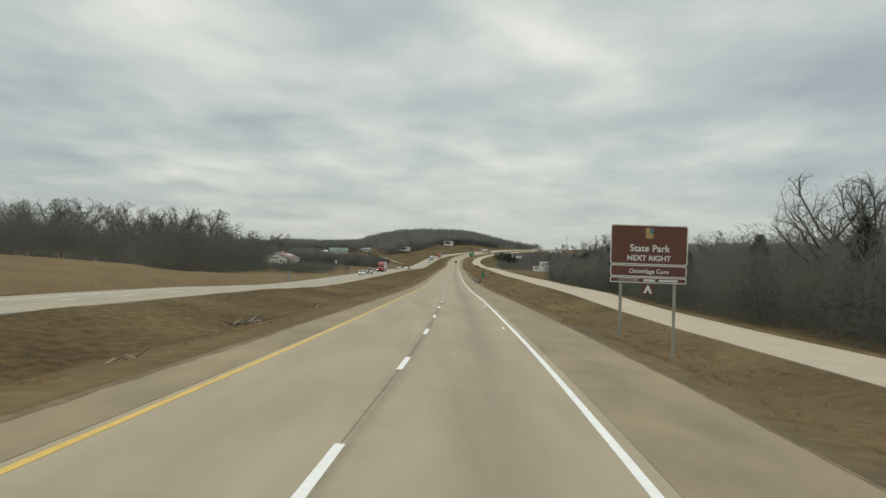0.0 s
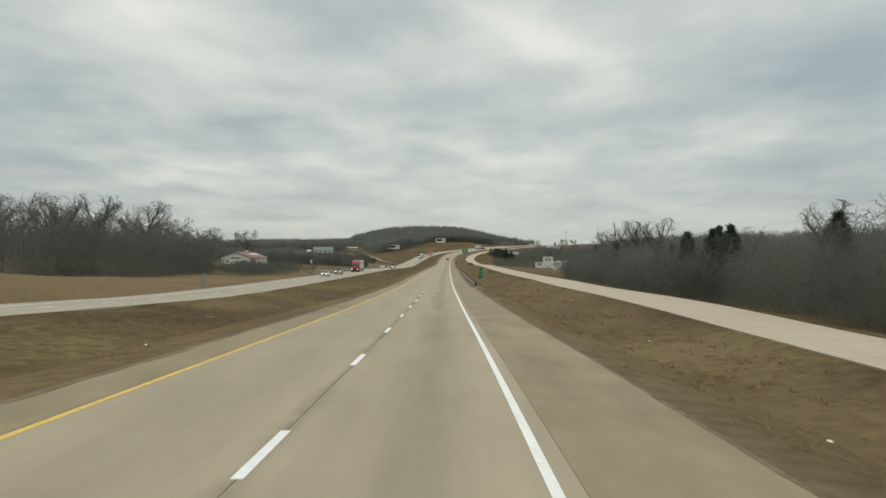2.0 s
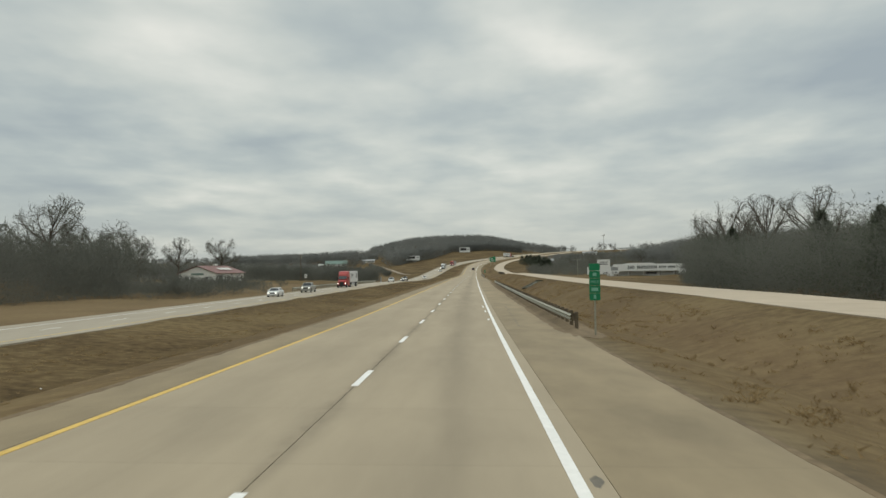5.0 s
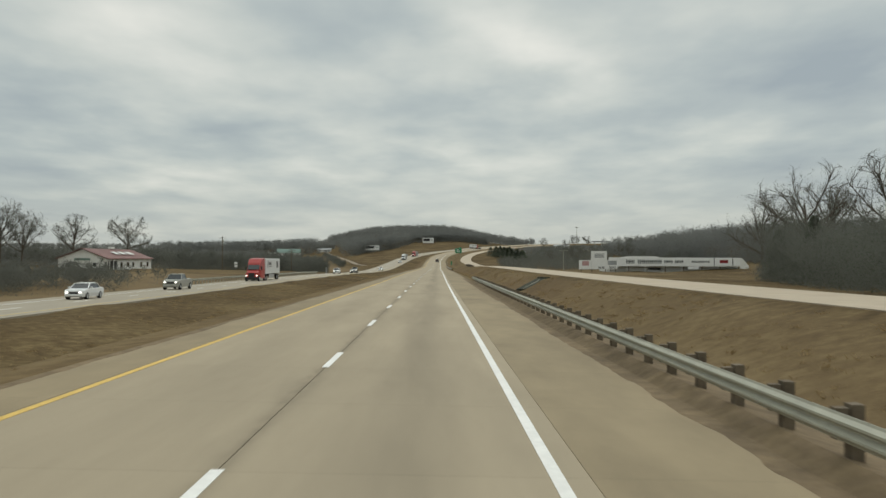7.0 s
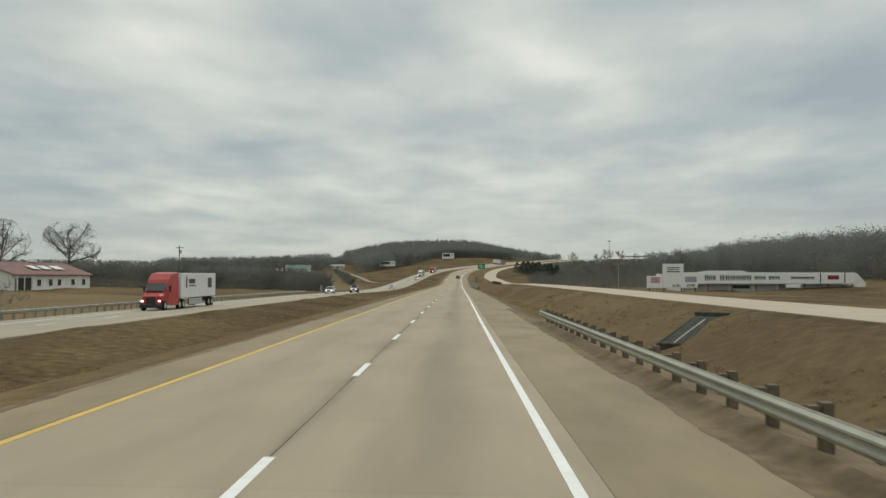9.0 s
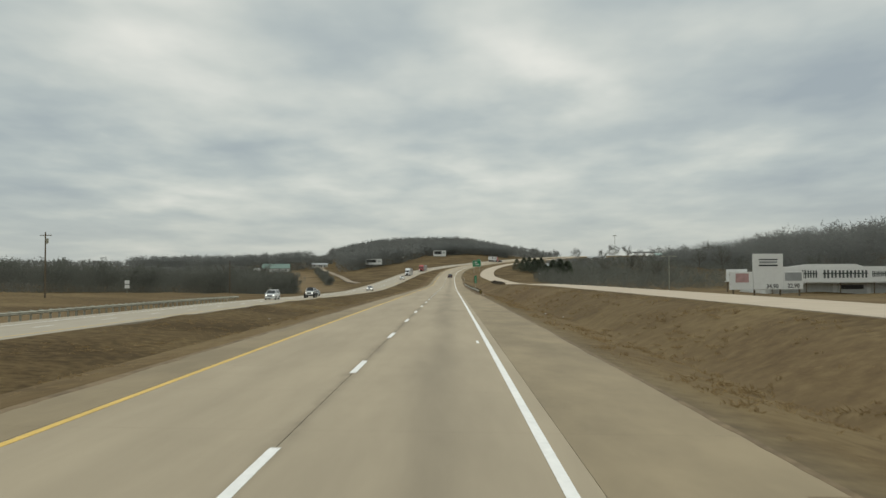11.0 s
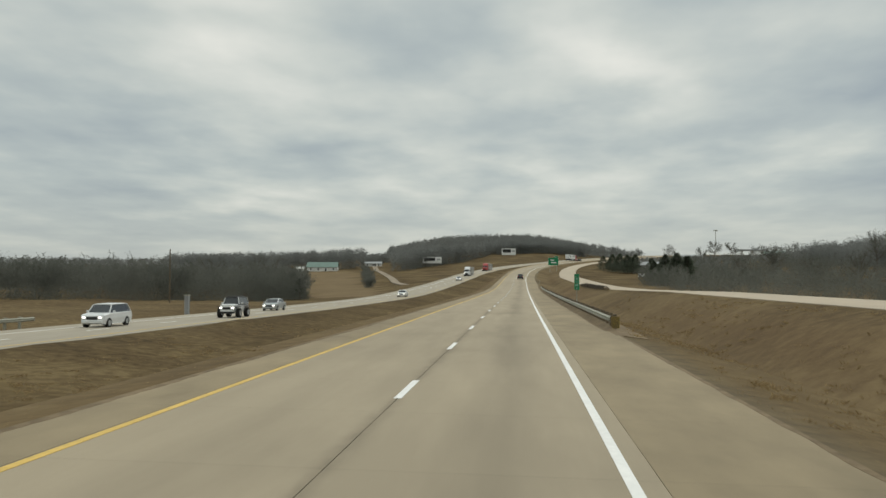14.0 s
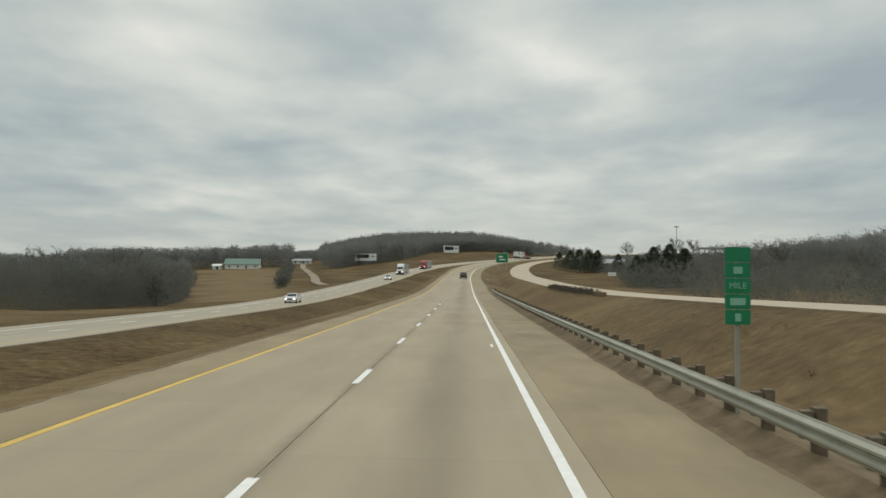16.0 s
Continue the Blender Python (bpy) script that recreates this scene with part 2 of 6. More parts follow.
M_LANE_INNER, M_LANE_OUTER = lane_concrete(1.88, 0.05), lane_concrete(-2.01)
M_SHOULDER = lane_wear(material("shoulder_concrete", shades(0.255, 0.203, 0.127, 0.18), 0.92, 0.7, 8, big=(0.09, 0.6), bump=0.15, bump_scale=60, stretch=(1, 0.35, 1)), 1.2, 0.0)
M_CONC_PALE = material("pale_concrete", shades(0.42, 0.350, 0.262, 0.08), 0.9, 0.5, 6, big=(0.06, 0.5), bump=0.1, bump_scale=50)
M_WHITE = material("white_road_paint", shades(0.74, 0.73, 0.70, 0.08), 0.7, 6, 6, big=(0.7, 0.5))
M_YELLOW = material("yellow_road_paint", shades(0.60, 0.40, 0.10, 0.14), 0.7, 6, 6, big=(0.7, 0.5))
M_JOINT = material("joint_sealant", shades(0.10, 0.088, 0.068, 0.4), 0.9, 3)
M_RUMBLE = material("rumble_groove", shades(0.15, 0.135, 0.11, 0.2), 0.95, 5)
M_GRASS = material("dry_grass", [(0.062, 0.0430, 0.0215), (0.094, 0.0650, 0.0320), (0.122, 0.0870, 0.0430), (0.162, 0.119, 0.060)], 1.0, 1.5, 12, big=(0.07, 0.9), bump=0.5, bump_scale=5, stretch=(1, 0.85, 1), spec=0.05)
ground_cover(M_GRASS)
M_BLADE = material("dry_grass_blade", [(0.230, 0.162, 0.083), (0.285, 0.206, 0.107), (0.345, 0.254, 0.136)], 1.0, 0.5, 3, rand=0.4, spec=0.05)
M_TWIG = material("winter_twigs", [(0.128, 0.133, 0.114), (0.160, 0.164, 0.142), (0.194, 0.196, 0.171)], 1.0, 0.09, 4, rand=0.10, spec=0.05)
# twigs of the distant woods: air haze painted in as a paler, bluer colour
M_TWIG_HAZE = material("winter_woods_hazed", [(0.178, 0.185, 0.174), (0.208, 0.214, 0.202), (0.242, 0.246, 0.230)], 1.0, 0.03, 4, rand=0.12, spec=0.05)
M_BARK = material("grey_bark", shades(0.125, 0.108, 0.088, 0.3), 1.0, 3, 6, bump=0.5, bump_scale=12, spec=0.05)
M_CEDAR = material("cedar_foliage", [(0.080, 0.092, 0.068), (0.105, 0.120, 0.088), (0.135, 0.150, 0.112)], 1.0, 0.6, 4, rand=0.5, spec=0.05)


def thin(m, share=0.5):
    """Lets light through thin twigs and needles, so that both their sides are lit alike."""
    nt = m.node_tree
    N = nt.nodes
    b = N["Principled BSDF"]
    src = b.inputs["Base Color"].links[0].from_socket
    di, tr, mx = N.new("ShaderNodeBsdfDiffuse"), N.new("ShaderNodeBsdfTranslucent"), N.new("ShaderNodeMixShader")
    nlink(nt, src, di.inputs[0])
    nlink(nt, src, tr.inputs[0])
    mx.inputs[0].default_value = share
    nlink(nt, di.outputs[0], mx.inputs[1])
    nlink(nt, tr.outputs[0], mx.inputs[2])
    nlink(nt, mx.outputs[0], N["Material Output"].inputs[0])
    N.remove(b)


for leafy in (M_TWIG, M_TWIG_HAZE, M_CEDAR, M_BLADE):
    thin(leafy)
M_GALV = material("galvanised_steel", shades(0.33, 0.325, 0.264, 0.14), 0.68, 1.5, 6, metal=0.15, big=(0.2, 0.4), spec=0.5)
M_POST = material("weathered_post_wood", shades(0.142, 0.114, 0.080, 0.35), 0.95, 4, 6)
M_SIGNBROWN = material("brown_sign_sheeting", shades(0.140, 0.062, 0.048, 0.08), 0.55, 2)
M_SIGNGREEN = material("green_sign_sheeting", shades(0.012, 0.19, 0.085, 0.06), 0.55, 2)
M_SIGNWHITE = material("white_sign_sheeting", shades(0.72, 0.72, 0.70, 0.04), 0.5, 2)
M_WALLWHITE = material("white_siding", shades(0.66, 0.66, 0.63, 0.08), 0.75, 0.5, 6, big=(0.1, 0.4))
M_ROOFRED = material("red_metal_roof", shades(0.165, 0.082, 0.072, 0.2), 0.65, 0.6, 6, big=(0.1, 0.6))
M_ROOFGREY = material("grey_roof", shades(0.30, 0.31, 0.31, 0.12), 0.7, 0.6)
M_ROOFGREEN = material("green_roof", shades(0.16, 0.23, 0.20, 0.1), 0.7, 0.6)
M_DARK = material("dark_trim", shades(0.03, 0.03, 0.03, 0.2), 0.6, 2)
M_GLASS = material("dark_window_glass", shades(0.02, 0.024, 0.028, 0.1), 0.12, 1, spec=0.6)
M_RED = material("red_vehicle_paint", shades(0.36, 0.03, 0.025, 0.06), 0.35, 1, spec=0.5)
M_DARKRED = material("dark_red_lettering", shades(0.22, 0.03, 0.03, 0.06), 0.7, 1)
M_VWHITE = material("white_vehicle_paint", shades(0.66, 0.67, 0.67, 0.04), 0.35, 1, spec=0.5)
M_SILVER = material("silver_vehicle_paint", shades(0.40, 0.42, 0.43, 0.05), 0.35, 1, metal=0.4, spec=0.5)
M_TAN = material("champagne_vehicle_paint", shades(0.33, 0.33, 0.30, 0.05), 0.35, 1, metal=0.3, spec=0.5)
M_DGREY = material("dark_vehicle_paint", shades(0.035, 0.037, 0.04, 0.1), 0.35, 1, spec=0.5)
M_TYRE = material("tyre_rubber", shades(0.018, 0.018, 0.018, 0.1), 0.85, 4)
M_DIRT = material("bare_earth", shades(0.165, 0.120, 0.070, 0.32), 1.0, 2.2, 9, big=(0.25, 0.6), bump=0.5, bump_scale=7)
M_TAIL = material("tail_lamp_red", shades(0.25, 0.01, 0.01, 0.05), 0.3, 1)
M_CHEVY = material("yellow_marker_sheeting", shades(0.36, 0.25, 0.06, 0.15), 0.7, 5)


def lamp_material():
    m = bpy.data.materials.new("lit_headlamp")
    m.use_nodes = True
    b = m.node_tree.nodes["Principled BSDF"]
    b.inputs["Base Color"].default_value = (0.9, 0.9, 0.85, 1)
    b.inputs["Emission Color"].default_value = (1, 0.96, 0.85, 1)
    b.inputs["Emission Strength"].default_value = 3.0
    return m


M_LAMP = lamp_material()


# ---- building helpers ----
def mesh_of(name, verts, faces, mat, smooth=False):
    me = bpy.data.meshes.new(name)
    me.from_pydata([tuple(v) for v in verts], [], [tuple(q) for q in faces])
    me.materials.append(mat)
    if smooth:
        me.polygons.foreach_set("use_smooth", [True] * len(me.polygons))
    me.update()
    return me


def part(name, bm, mat, parent=None, label=""):
    me = bpy.data.meshes.new(name)
    bmesh.ops.recalc_face_normals(bm, faces=bm.faces[:])
    bm.to_mesh(me)
    bm.free()
    me.materials.append(mat)
    ob = new(name, me)
    if parent is not None:
        ob.parent = parent
    if label:
        ob["label"] = label
    return ob


def empty(name, m, label, category, group="", kind=""):
    ob = new(name)
    ob.empty_display_size = 0.2
    ob.matrix_basis = m
    return tagged(ob, label, category, group, kind)


def box(bm, x, y, z, sx, sy, sz, bevel=0.0, rz=0.0, rx=0.0):
    r = bmesh.ops.create_cube(bm, size=1.0, matrix=Matrix.Translation((x, y, z)) @ Euler((radians(rx), 0, radians(rz))).to_matrix().to_4x4() @ Matrix.Diagonal((sx, sy, sz, 1)))
    if bevel:
        vs = set(r["verts"])
        es = [e for e in bm.edges if e.verts[0] in vs and e.verts[1] in vs]
        bmesh.ops.bevel(bm, geom=es, offset=bevel, segments=1, affect="EDGES")
    return bm


def boxp(*a, **k):
    return box(bmesh.new(), *a, **k)


def prism(bm, pts, axis, lo, hi):
    """Extrudes a closed outline along an axis: axis 'x' takes (y, z) points, 'y' (x, z), 'z' (x, y)."""
    def at(p, v):
        return {"x": (v, p[0], p[1]), "y": (p[0], v, p[1]), "z": (p[0], p[1], v)}[axis]
    a = [bm.verts.new(at(p, lo)) for p in pts]
    b = [bm.verts.new(at(p, hi)) for p in pts]
    n = len(pts)
    bm.faces.new(a[::-1])
    bm.faces.new(b)
    for i in range(n):
        bm.faces.new((a[i], a[(i + 1) % n], b[(i + 1) % n], b[i]))
    return bm


def prismp(*a):
    return prism(bmesh.new(), *a)


def cyl(bm, p0, p1, r0, r1=None, n=8):
    p0, p1 = Vector(p0), Vector(p1)
    d = p1 - p0
    q = d.to_track_quat("Z", "Y").to_matrix().to_4x4()
    bmesh.ops.create_cone(bm, cap_ends=True, segments=n, radius1=r0, radius2=r0 if r1 is None else r1, depth=d.length, matrix=Matrix.Translation((p0 + p1) / 2) @ q)
    return bm


def cylp(*a, **k):
    return cyl(bmesh.new(), *a, **k)


# ---- the lie of the land ----
ROAD_Y = np.array([-400, -60, 0, 60, 120, 180, 240, 300, 360, 420, 480, 540, 600, 660, 730, 800, 850, 900, 960, 1020, 1100, 1200, 1350, 1600, 2200.0])
ROAD_X = np.array([-40, -2.0, 0, 0.43, 0.24, 0, -0.1, -0.11, 0, 0.1, 0.18, 0.4, 0.6, 0.8, 1.3, 4.2, 9.0, 17.0, 33, 55, 92, 150, 255, 460, 1000.0])
ROAD_Z = np.array([7.0, 1.0, 0, -1.14, -2.35, -3.15, -3.5, -3.78, -3.99, -4.3, -4.65, -4.96, -5.0, -4.1, -2.4, 0.4, 2.3, 4.3, 6.9, 9.6, 13.4, 16.5, 18.5, 19, 20.0])


def curve_slopes(x, y):
    d = np.diff(y) / np.diff(x)
    h = np.diff(x)
    m = np.zeros(len(x))
    m[1:-1] = (d[:-1] * h[1:] + d[1:] * h[:-1]) / (h[:-1] + h[1:])
    m[0], m[-1] = d[0], d[-1]
    return m


def hermite(x, y, m, q):
    q = np.asarray(q, float)
    i = np.clip(np.searchsorted(x, q) - 1, 0, len(x) - 2)
    h = x[i + 1] - x[i]
    t = np.clip((q - x[i]) / h, 0, 1)
    a = (2 * t ** 3 - 3 * t ** 2 + 1) * y[i] + (t ** 3 - 2 * t ** 2 + t) * h * m[i]
    b = (-2 * t ** 3 + 3 * t ** 2) * y[i + 1] + (t ** 3 - t ** 2) * h * m[i + 1]
    return a + b


SX, SZ = curve_slopes(ROAD_Y, ROAD_X), curve_slopes(ROAD_Y, ROAD_Z)


def road_x(y):
    return hermite(ROAD_Y, ROAD_X, SX, y)


def road_z(y):
    return hermite(ROAD_Y, ROAD_Z, SZ, y)


def spread(y):
    s = (road_x(np.asarray(y) + 2.0) - road_x(np.asarray(y) - 2.0)) / 4
    return np.sqrt(1 + s * s)


def far_lane(y):
    """Near edge and height step of the opposite carriageway."""
    return (np.interp(y, [-400, 480, 620, 760, 2000], [-24.2, -24.2, -22, -19, -19]),
            np.interp(y, [-400, 0, 40, 100, 150, 300, 450, 520, 620, 740, 820, 2000], [-0.5, -0.5, -0.5, -0.35, -0.9, -0.95, -1.0, -1.3, -1.5, -1.1, -1.35, -1.0]))


def side_road(y):
    """Near edge and height step of the frontage road."""
    return (np.interp(y, [-400, 70, 120, 200, 240, 480, 560, 640, 706, 760, 850, 950, 2000], [15, 15, 16, 16, 15.3, 15.2, 16.2, 14.6, 13.6, 14.5, 17, 20, 24]),
            np.interp(y, [-400, 20, 50, 80, 110, 138, 170, 200, 340, 450, 500, 560, 706, 800, 2000], [-1.3, -1.2, -1.0, -0.55, 0.0, 0.36, 0.5, 0.7, 0.85, 1.2, 1.25, 0.8, 0.7, 0.6, 0.6]))


LAND_Y = np.array([-400, 0, 100, 150, 200, 250, 300, 350, 450, 550, 600, 650, 700, 780, 850, 1000, 1150, 1300, 1500, 1800, 3000.0])
LAND = {
    -70: [2, 1.6, 0.4, -0.4, -3.4, -4.9, -5.4, -5.3, -4.5, -6.2, -7.8, -8.8, -8.8, -6.5, -3, 4, 9, 14, 16, 16, 10],
    -140: [4, 3.6, 2.0, 0.5, -2.8, -4.2, -4.4, -4.0, -3.0, -5.2, -7, -8, -8, -7, -5.5, 0.6, 6, 11, 13, 14, 10],
    -420: [6, 6, 5, 4, 3, 2, 1, 0, -1, -2, -2, -2.5, -3, -3.5, -3.5, -2, 2, 7, 10, 12, 10],
    40: [-1.5, -2, -2.6, -2.9, -3.2, -3.4, -3.8, -4.2, -4.8, -4.8, -4.6, -4.2, -3.3, -1, 1.5, 7.5, 12.5, 15.5, 15.5, 15, 12],
    70: [-1, -2, -2.6, -2.9, -3.2, -3.6, -4.1, -4.6, -5.0, -4.6, -3.8, -2.8, -1.6, 0.6, 3, 8.5, 12.6, 14.5, 14.5, 14, 12],
    130: [0, -1, -1.5, -2, -2.3, -2.6, -2.8, -3, -2.5, 0.5, 2, 3.2, 4.2, 5.4, 6.5, 10.2, 12.2, 13.5, 14, 14, 12],
    300: [4, 4, 4, 4, 4.5, 5, 5.5, 6, 7, 9, 9.8, 10.4, 11, 11.4, 11.6, 12, 12.6, 13.2, 13.6, 14, 12],
}


def section(y):
    """Columns (offset, height above datum) of the ground across one row."""
    zr = float(road_z(y))
    fo, fz = (float(v) for v in far_lane(y))
    so, sz = (float(v) for v in side_road(y))
    land = {u: float(np.interp(y, LAND_Y, LAND[u])) for u in LAND}
    fw = 11.6
    return [(-2600, 12), (-900, land[-420] + 4), (-420, land[-420]), (-140, land[-140]), (-70, land[-70]),
            (fo - fw - 7, (zr + fz - 0.8) * 0.6 + land[-70] * 0.4), (fo - fw - 3.5, zr + fz - 0.75), (fo - fw - 0.12, zr + fz - 0.17), (fo - fw + 0.25, zr + fz - 0.4), (fo - 0.25, zr + fz - 0.3),
            (fo + 0.12, zr + fz - 0.03), ((fo - 7) / 2 + 1.0, zr + min(fz, 0) - 1.0), (-8.8, zr - 0.06), (-7.08, zr + 0.09), (-6.8, zr - 0.2), (4.7, zr - 0.3), (5.02, zr - 0.115), (6.2, zr - 0.24),
            (9.8, zr + min(0.4 * sz, 0) - 1.15), (so - 2.2, zr + sz - 0.55), (so - 0.12, zr + sz - 0.03), (so + 0.25, zr + sz - 0.3), (so + 6.25, zr + sz - 0.3),
            (so + 6.62, zr + sz - 0.03), (so + 11, zr + sz - 0.6), (40, land[40]), (70, land[70]), (130, land[130]), (300, land[300]), (900, land[300] + 4), (2600, 12)]


def hill(x, y):
    """The wooded hill at the end of the view; it stops short of the roads."""
    u = (x - road_x(y)) / spread(y)
    clear = np.clip((-u - 42) / 55, 0, 1)
    return 26 * clear * np.exp(-np.abs((x + 32) / 112) ** 3.4 - ((y - 1500) / 215) ** 2 / 2)


def roughness(x, y):
    return 0.10 * np.sin(x * 0.31 + 1.3 * np.sin(y * 0.11)) * np.sin(y * 0.23 + 0.7) + 0.05 * np.sin(x * 1.1 + y * 0.37)


SEC_CACHE = {}


def ground_z(x, y):
    key = round(y / 2)
    if key not in SEC_CACHE:
        s = section(key * 2.0)
        SEC_CACHE[key] = (np.array([c[0] for c in s]), np.array([c[1] for c in s]))
    us, zs = SEC_CACHE[key]
    u = (x - float(road_x(y))) / float(spread(y))
    return float(np.interp(u, us, zs)) + float(hill(x, y))


def row_steps():
    ys = list(np.arange(-160, 620, 4.0)) + list(np.arange(620, 1400, 10.0)) + list(np.arange(1400, 2200, 40.0)) + [2400, 2800, 3400, 4200]
    return [-2500, -1200, -600, -350, -240] + ys


def build_ground():
    ys = row_steps()
    us_fixed = [-2600, -1500, -900, -650, -420, -330, -260, -200, -170, -140, -120, -105, -90, -80, -70, -62, -56, -51, -47]
    right_fixed = [38, 40, 46, 54, 62, 70, 84, 100, 115, 130, 160, 200, 250, 300, 420, 600, 900, 1500, 2600]
    verts, faces, cover = [], [], []
    ncol = None
    for y in ys:
        s = section(y)
        su = np.array([c[0] for c in s])
        sz_ = np.array([c[1] for c in s])
        core = []
        mid = [c[0] for c in s[5:25]]
        for j, (a, b) in enumerate(zip(mid[:-1], mid[1:])):
            k = 3 if j in (0, 3, 5, 6, 9, 12, 13, 16, 18) else 1
            core += [a + (b - a) * i / k for i in range(k)]
        core.append(mid[-1])
        cols = us_fixed + core + right_fixed
        ncol = len(cols)
        cx, cs = float(road_x(y)), float(spread(y))
        for u in cols:
            x = cx + u * cs
            z = float(np.interp(u, su, sz_)) + float(hill(x, y))
            if abs(u) > 24 or 6 < u < 14 or -22 < u < -9:
                z += float(roughness(x, y)) * (1.0 if abs(u) < 60 else 3.0)
            verts.append((x, y, z))
            fo = float(far_lane(y)[0])
            mown = 0.0
            if u < fo - 15 and y < 420:
                mown = 0.85
            elif 640 < y < 1000 and -0.307 * (y - 468) - 2 < x < -62 - 0.206 * (y - 775):
                mown = 0.95
            elif u < fo - 12 and y < 600:
                mown = 0.22
            elif 24 < u < 60 and 400 < y < 640:
                mown = 0.4
            elif 5.2 < u < 15:
                mown = 0.4
            elif -9.5 < u < -6.9:
                mown = 0.55
            earth = max(0.0, 1 - abs(u + 10.8) / 2.1) * 0.75 + max(0.0, 1 - abs(u - 11.5) / 2.5) * 0.35 * (0.5 + 0.5 * math.sin(y * 0.045))
            gravel = max(0.0, 1 - abs(u - 5.3) / 0.7) * 0.7
            cover.append((mown, earth, gravel))
    for r in range(len(ys) - 1):
        for c in range(ncol - 1):
            i = r * ncol + c
            faces.append((i, i + 1, i + ncol + 1, i + ncol))
    me = mesh_of("ground", verts, faces, M_GRASS, True)
    at = me.color_attributes.new("cover", "FLOAT_COLOR", "POINT")
    for i, c in enumerate(cover):
        at.data[i].color = (*c, 1)
    ob = new("ground", me)
    return tagged(ob, "dry brown winter grass on rolling roadside ground", "ground", kind="structure")


build_ground()


def ribbon(name, y0, y1, edge0, edge1, height, mat, parent=None, step=4.0, skirt=0.35, label="", lift=0.0):
    """A strip of road between two edge functions of y; height(u, y) gives its top."""
    n = max(2, int(round((y1 - y0) / step)) + 1)
    ys = np.linspace(y0, y1, n)
    verts, faces = [], []
    for y in ys:
        cx, cs = float(road_x(y)), float(spread(y))
        e0, e1 = edge0(y), edge1(y)
        z0, z1 = height(e0, y) + lift, height(e1, y) + lift
        verts += [(cx + e0 * cs, y, z0 - skirt), (cx + e0 * cs, y, z0), (cx + e1 * cs, y, z1), (cx + e1 * cs, y, z1 - skirt)]
    for i in range(n - 1):
        a = 4 * i
        for k in range(3):
            faces.append((a + k, a + k + 1, a + k + 5, a + k + 4))
        faces.append((a + 3, a, a + 4, a + 7))
    faces += [(0, 3, 2, 1), (4 * n - 4, 4 * n - 3, 4 * n - 2, 4 * n - 1)]
    me = mesh_of(name, verts, faces, mat)
    uv = me.uv_layers.new(name="UVMap")
    side = [(-0.5, -0.5, 0.5, 0.5)[k % 4] for k in range(len(verts))]
    for lp in me.loops:
        k = lp.vertex_index
        y = verts[k][1]
        uv.data[lp.index].uv = (side[k] * (edge1(y) - edge0(y)), y)
    ob = new(name, me)
    if parent is not None:
        ob.parent = parent
    if label:
        ob["label"] = label
    return ob


def const(v):
    return lambda y: v


def main_top(u, y):
    return float(road_z(y)) - 0.018 * u


def far_top(u, y):
    o, dz = far_lane(y)
    return float(road_z(y) + dz) + 0.012 * (u - float(o))


def side_top(u, y):
    return float(road_z(y) + side_road(y)[1])


def yellow_at(y):
    return float(np.interp(y, [-20, 12, 32, 70], [-5.37, -5.39, -5.43, -5.50]))


def white_at(y):
    return float(np.interp(y, [-20, 15, 40, 80], [1.90, 1.90, 1.86, 1.835]))


def lane_at(y):
    return float(np.interp(y, [-20, 2, 14, 26], [-2.06, -2.04, -1.92, -1.83]))


Y0, Y1 = -160.0, 1500.0
road = empty("road", pose(0, 0, 0), "worn tan concrete interstate carriageway with two lanes and paved shoulders", "road", kind="structure")
ribbon("left_shoulder", Y0, Y1, const(-7.0), const(-5.62), main_top, M_SHOULDER, road)
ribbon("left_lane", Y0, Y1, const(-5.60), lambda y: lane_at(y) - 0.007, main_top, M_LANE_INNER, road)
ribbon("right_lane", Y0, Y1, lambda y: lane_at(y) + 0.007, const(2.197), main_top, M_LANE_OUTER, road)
ribbon("right_shoulder", Y0, Y1, const(2.205), const(4.95), main_top, M_SHOULDER, road)
ribbon("lane_joint", Y0, Y1, lambda y: lane_at(y) - 0.015, lambda y: lane_at(y) + 0.015, main_top, M_JOINT, road, lift=-0.02)
ribbon("lane_joint", Y0, Y1, const(2.19), const(2.21), main_top, M_JOINT, road, lift=-0.02)
ribbon("yellow_line", Y0, Y1, lambda y: yellow_at(y) - 0.07, lambda y: yellow_at(y) + 0.07, main_top, M_YELLOW, road, skirt=0.01, lift=0.006)
ribbon("white_line", Y0, Y1, lambda y: white_at(y) - 0.078, lambda y: white_at(y) + 0.078, main_top, M_WHITE, road, skirt=0.01, lift=0.006)

far_road = empty("far_carriageway", pose(0, 0, 0), "tan concrete opposite carriageway beyond the grass median", "road", kind="structure")
ribbon("pavement", Y0, Y1, lambda y: float(far_lane(y)[0]) - 11.6, lambda y: float(far_lane(y)[0]), far_top, M_CONC, far_road)
ribbon("yellow_line", Y0, Y1, lambda y: float(far_lane(y)[0]) - 1.4, lambda y: float(far_lane(y)[0]) - 1.27, far_top, M_YELLOW, far_road, skirt=0.01, lift=0.006)
ribbon("white_line", Y0, Y1, lambda y: float(far_lane(y)[0]) - 8.78, lambda y: float(far_lane(y)[0]) - 8.64, far_top, M_WHITE, far_road, skirt=0.01, lift=0.006)

front = empty("frontage_road", pose(0, 0, 0), "pale concrete two-way frontage road along the wood", "road", kind="structure")
ribbon("pavement", Y0, 1150, lambda y: float(side_road(y)[0]), lambda y: float(side_road(y)[0] + np.interp(y, [70, 95, 122, 160], [5.6, 5.8, 6.9, 6.5])), side_top, M_CONC_PALE, front)


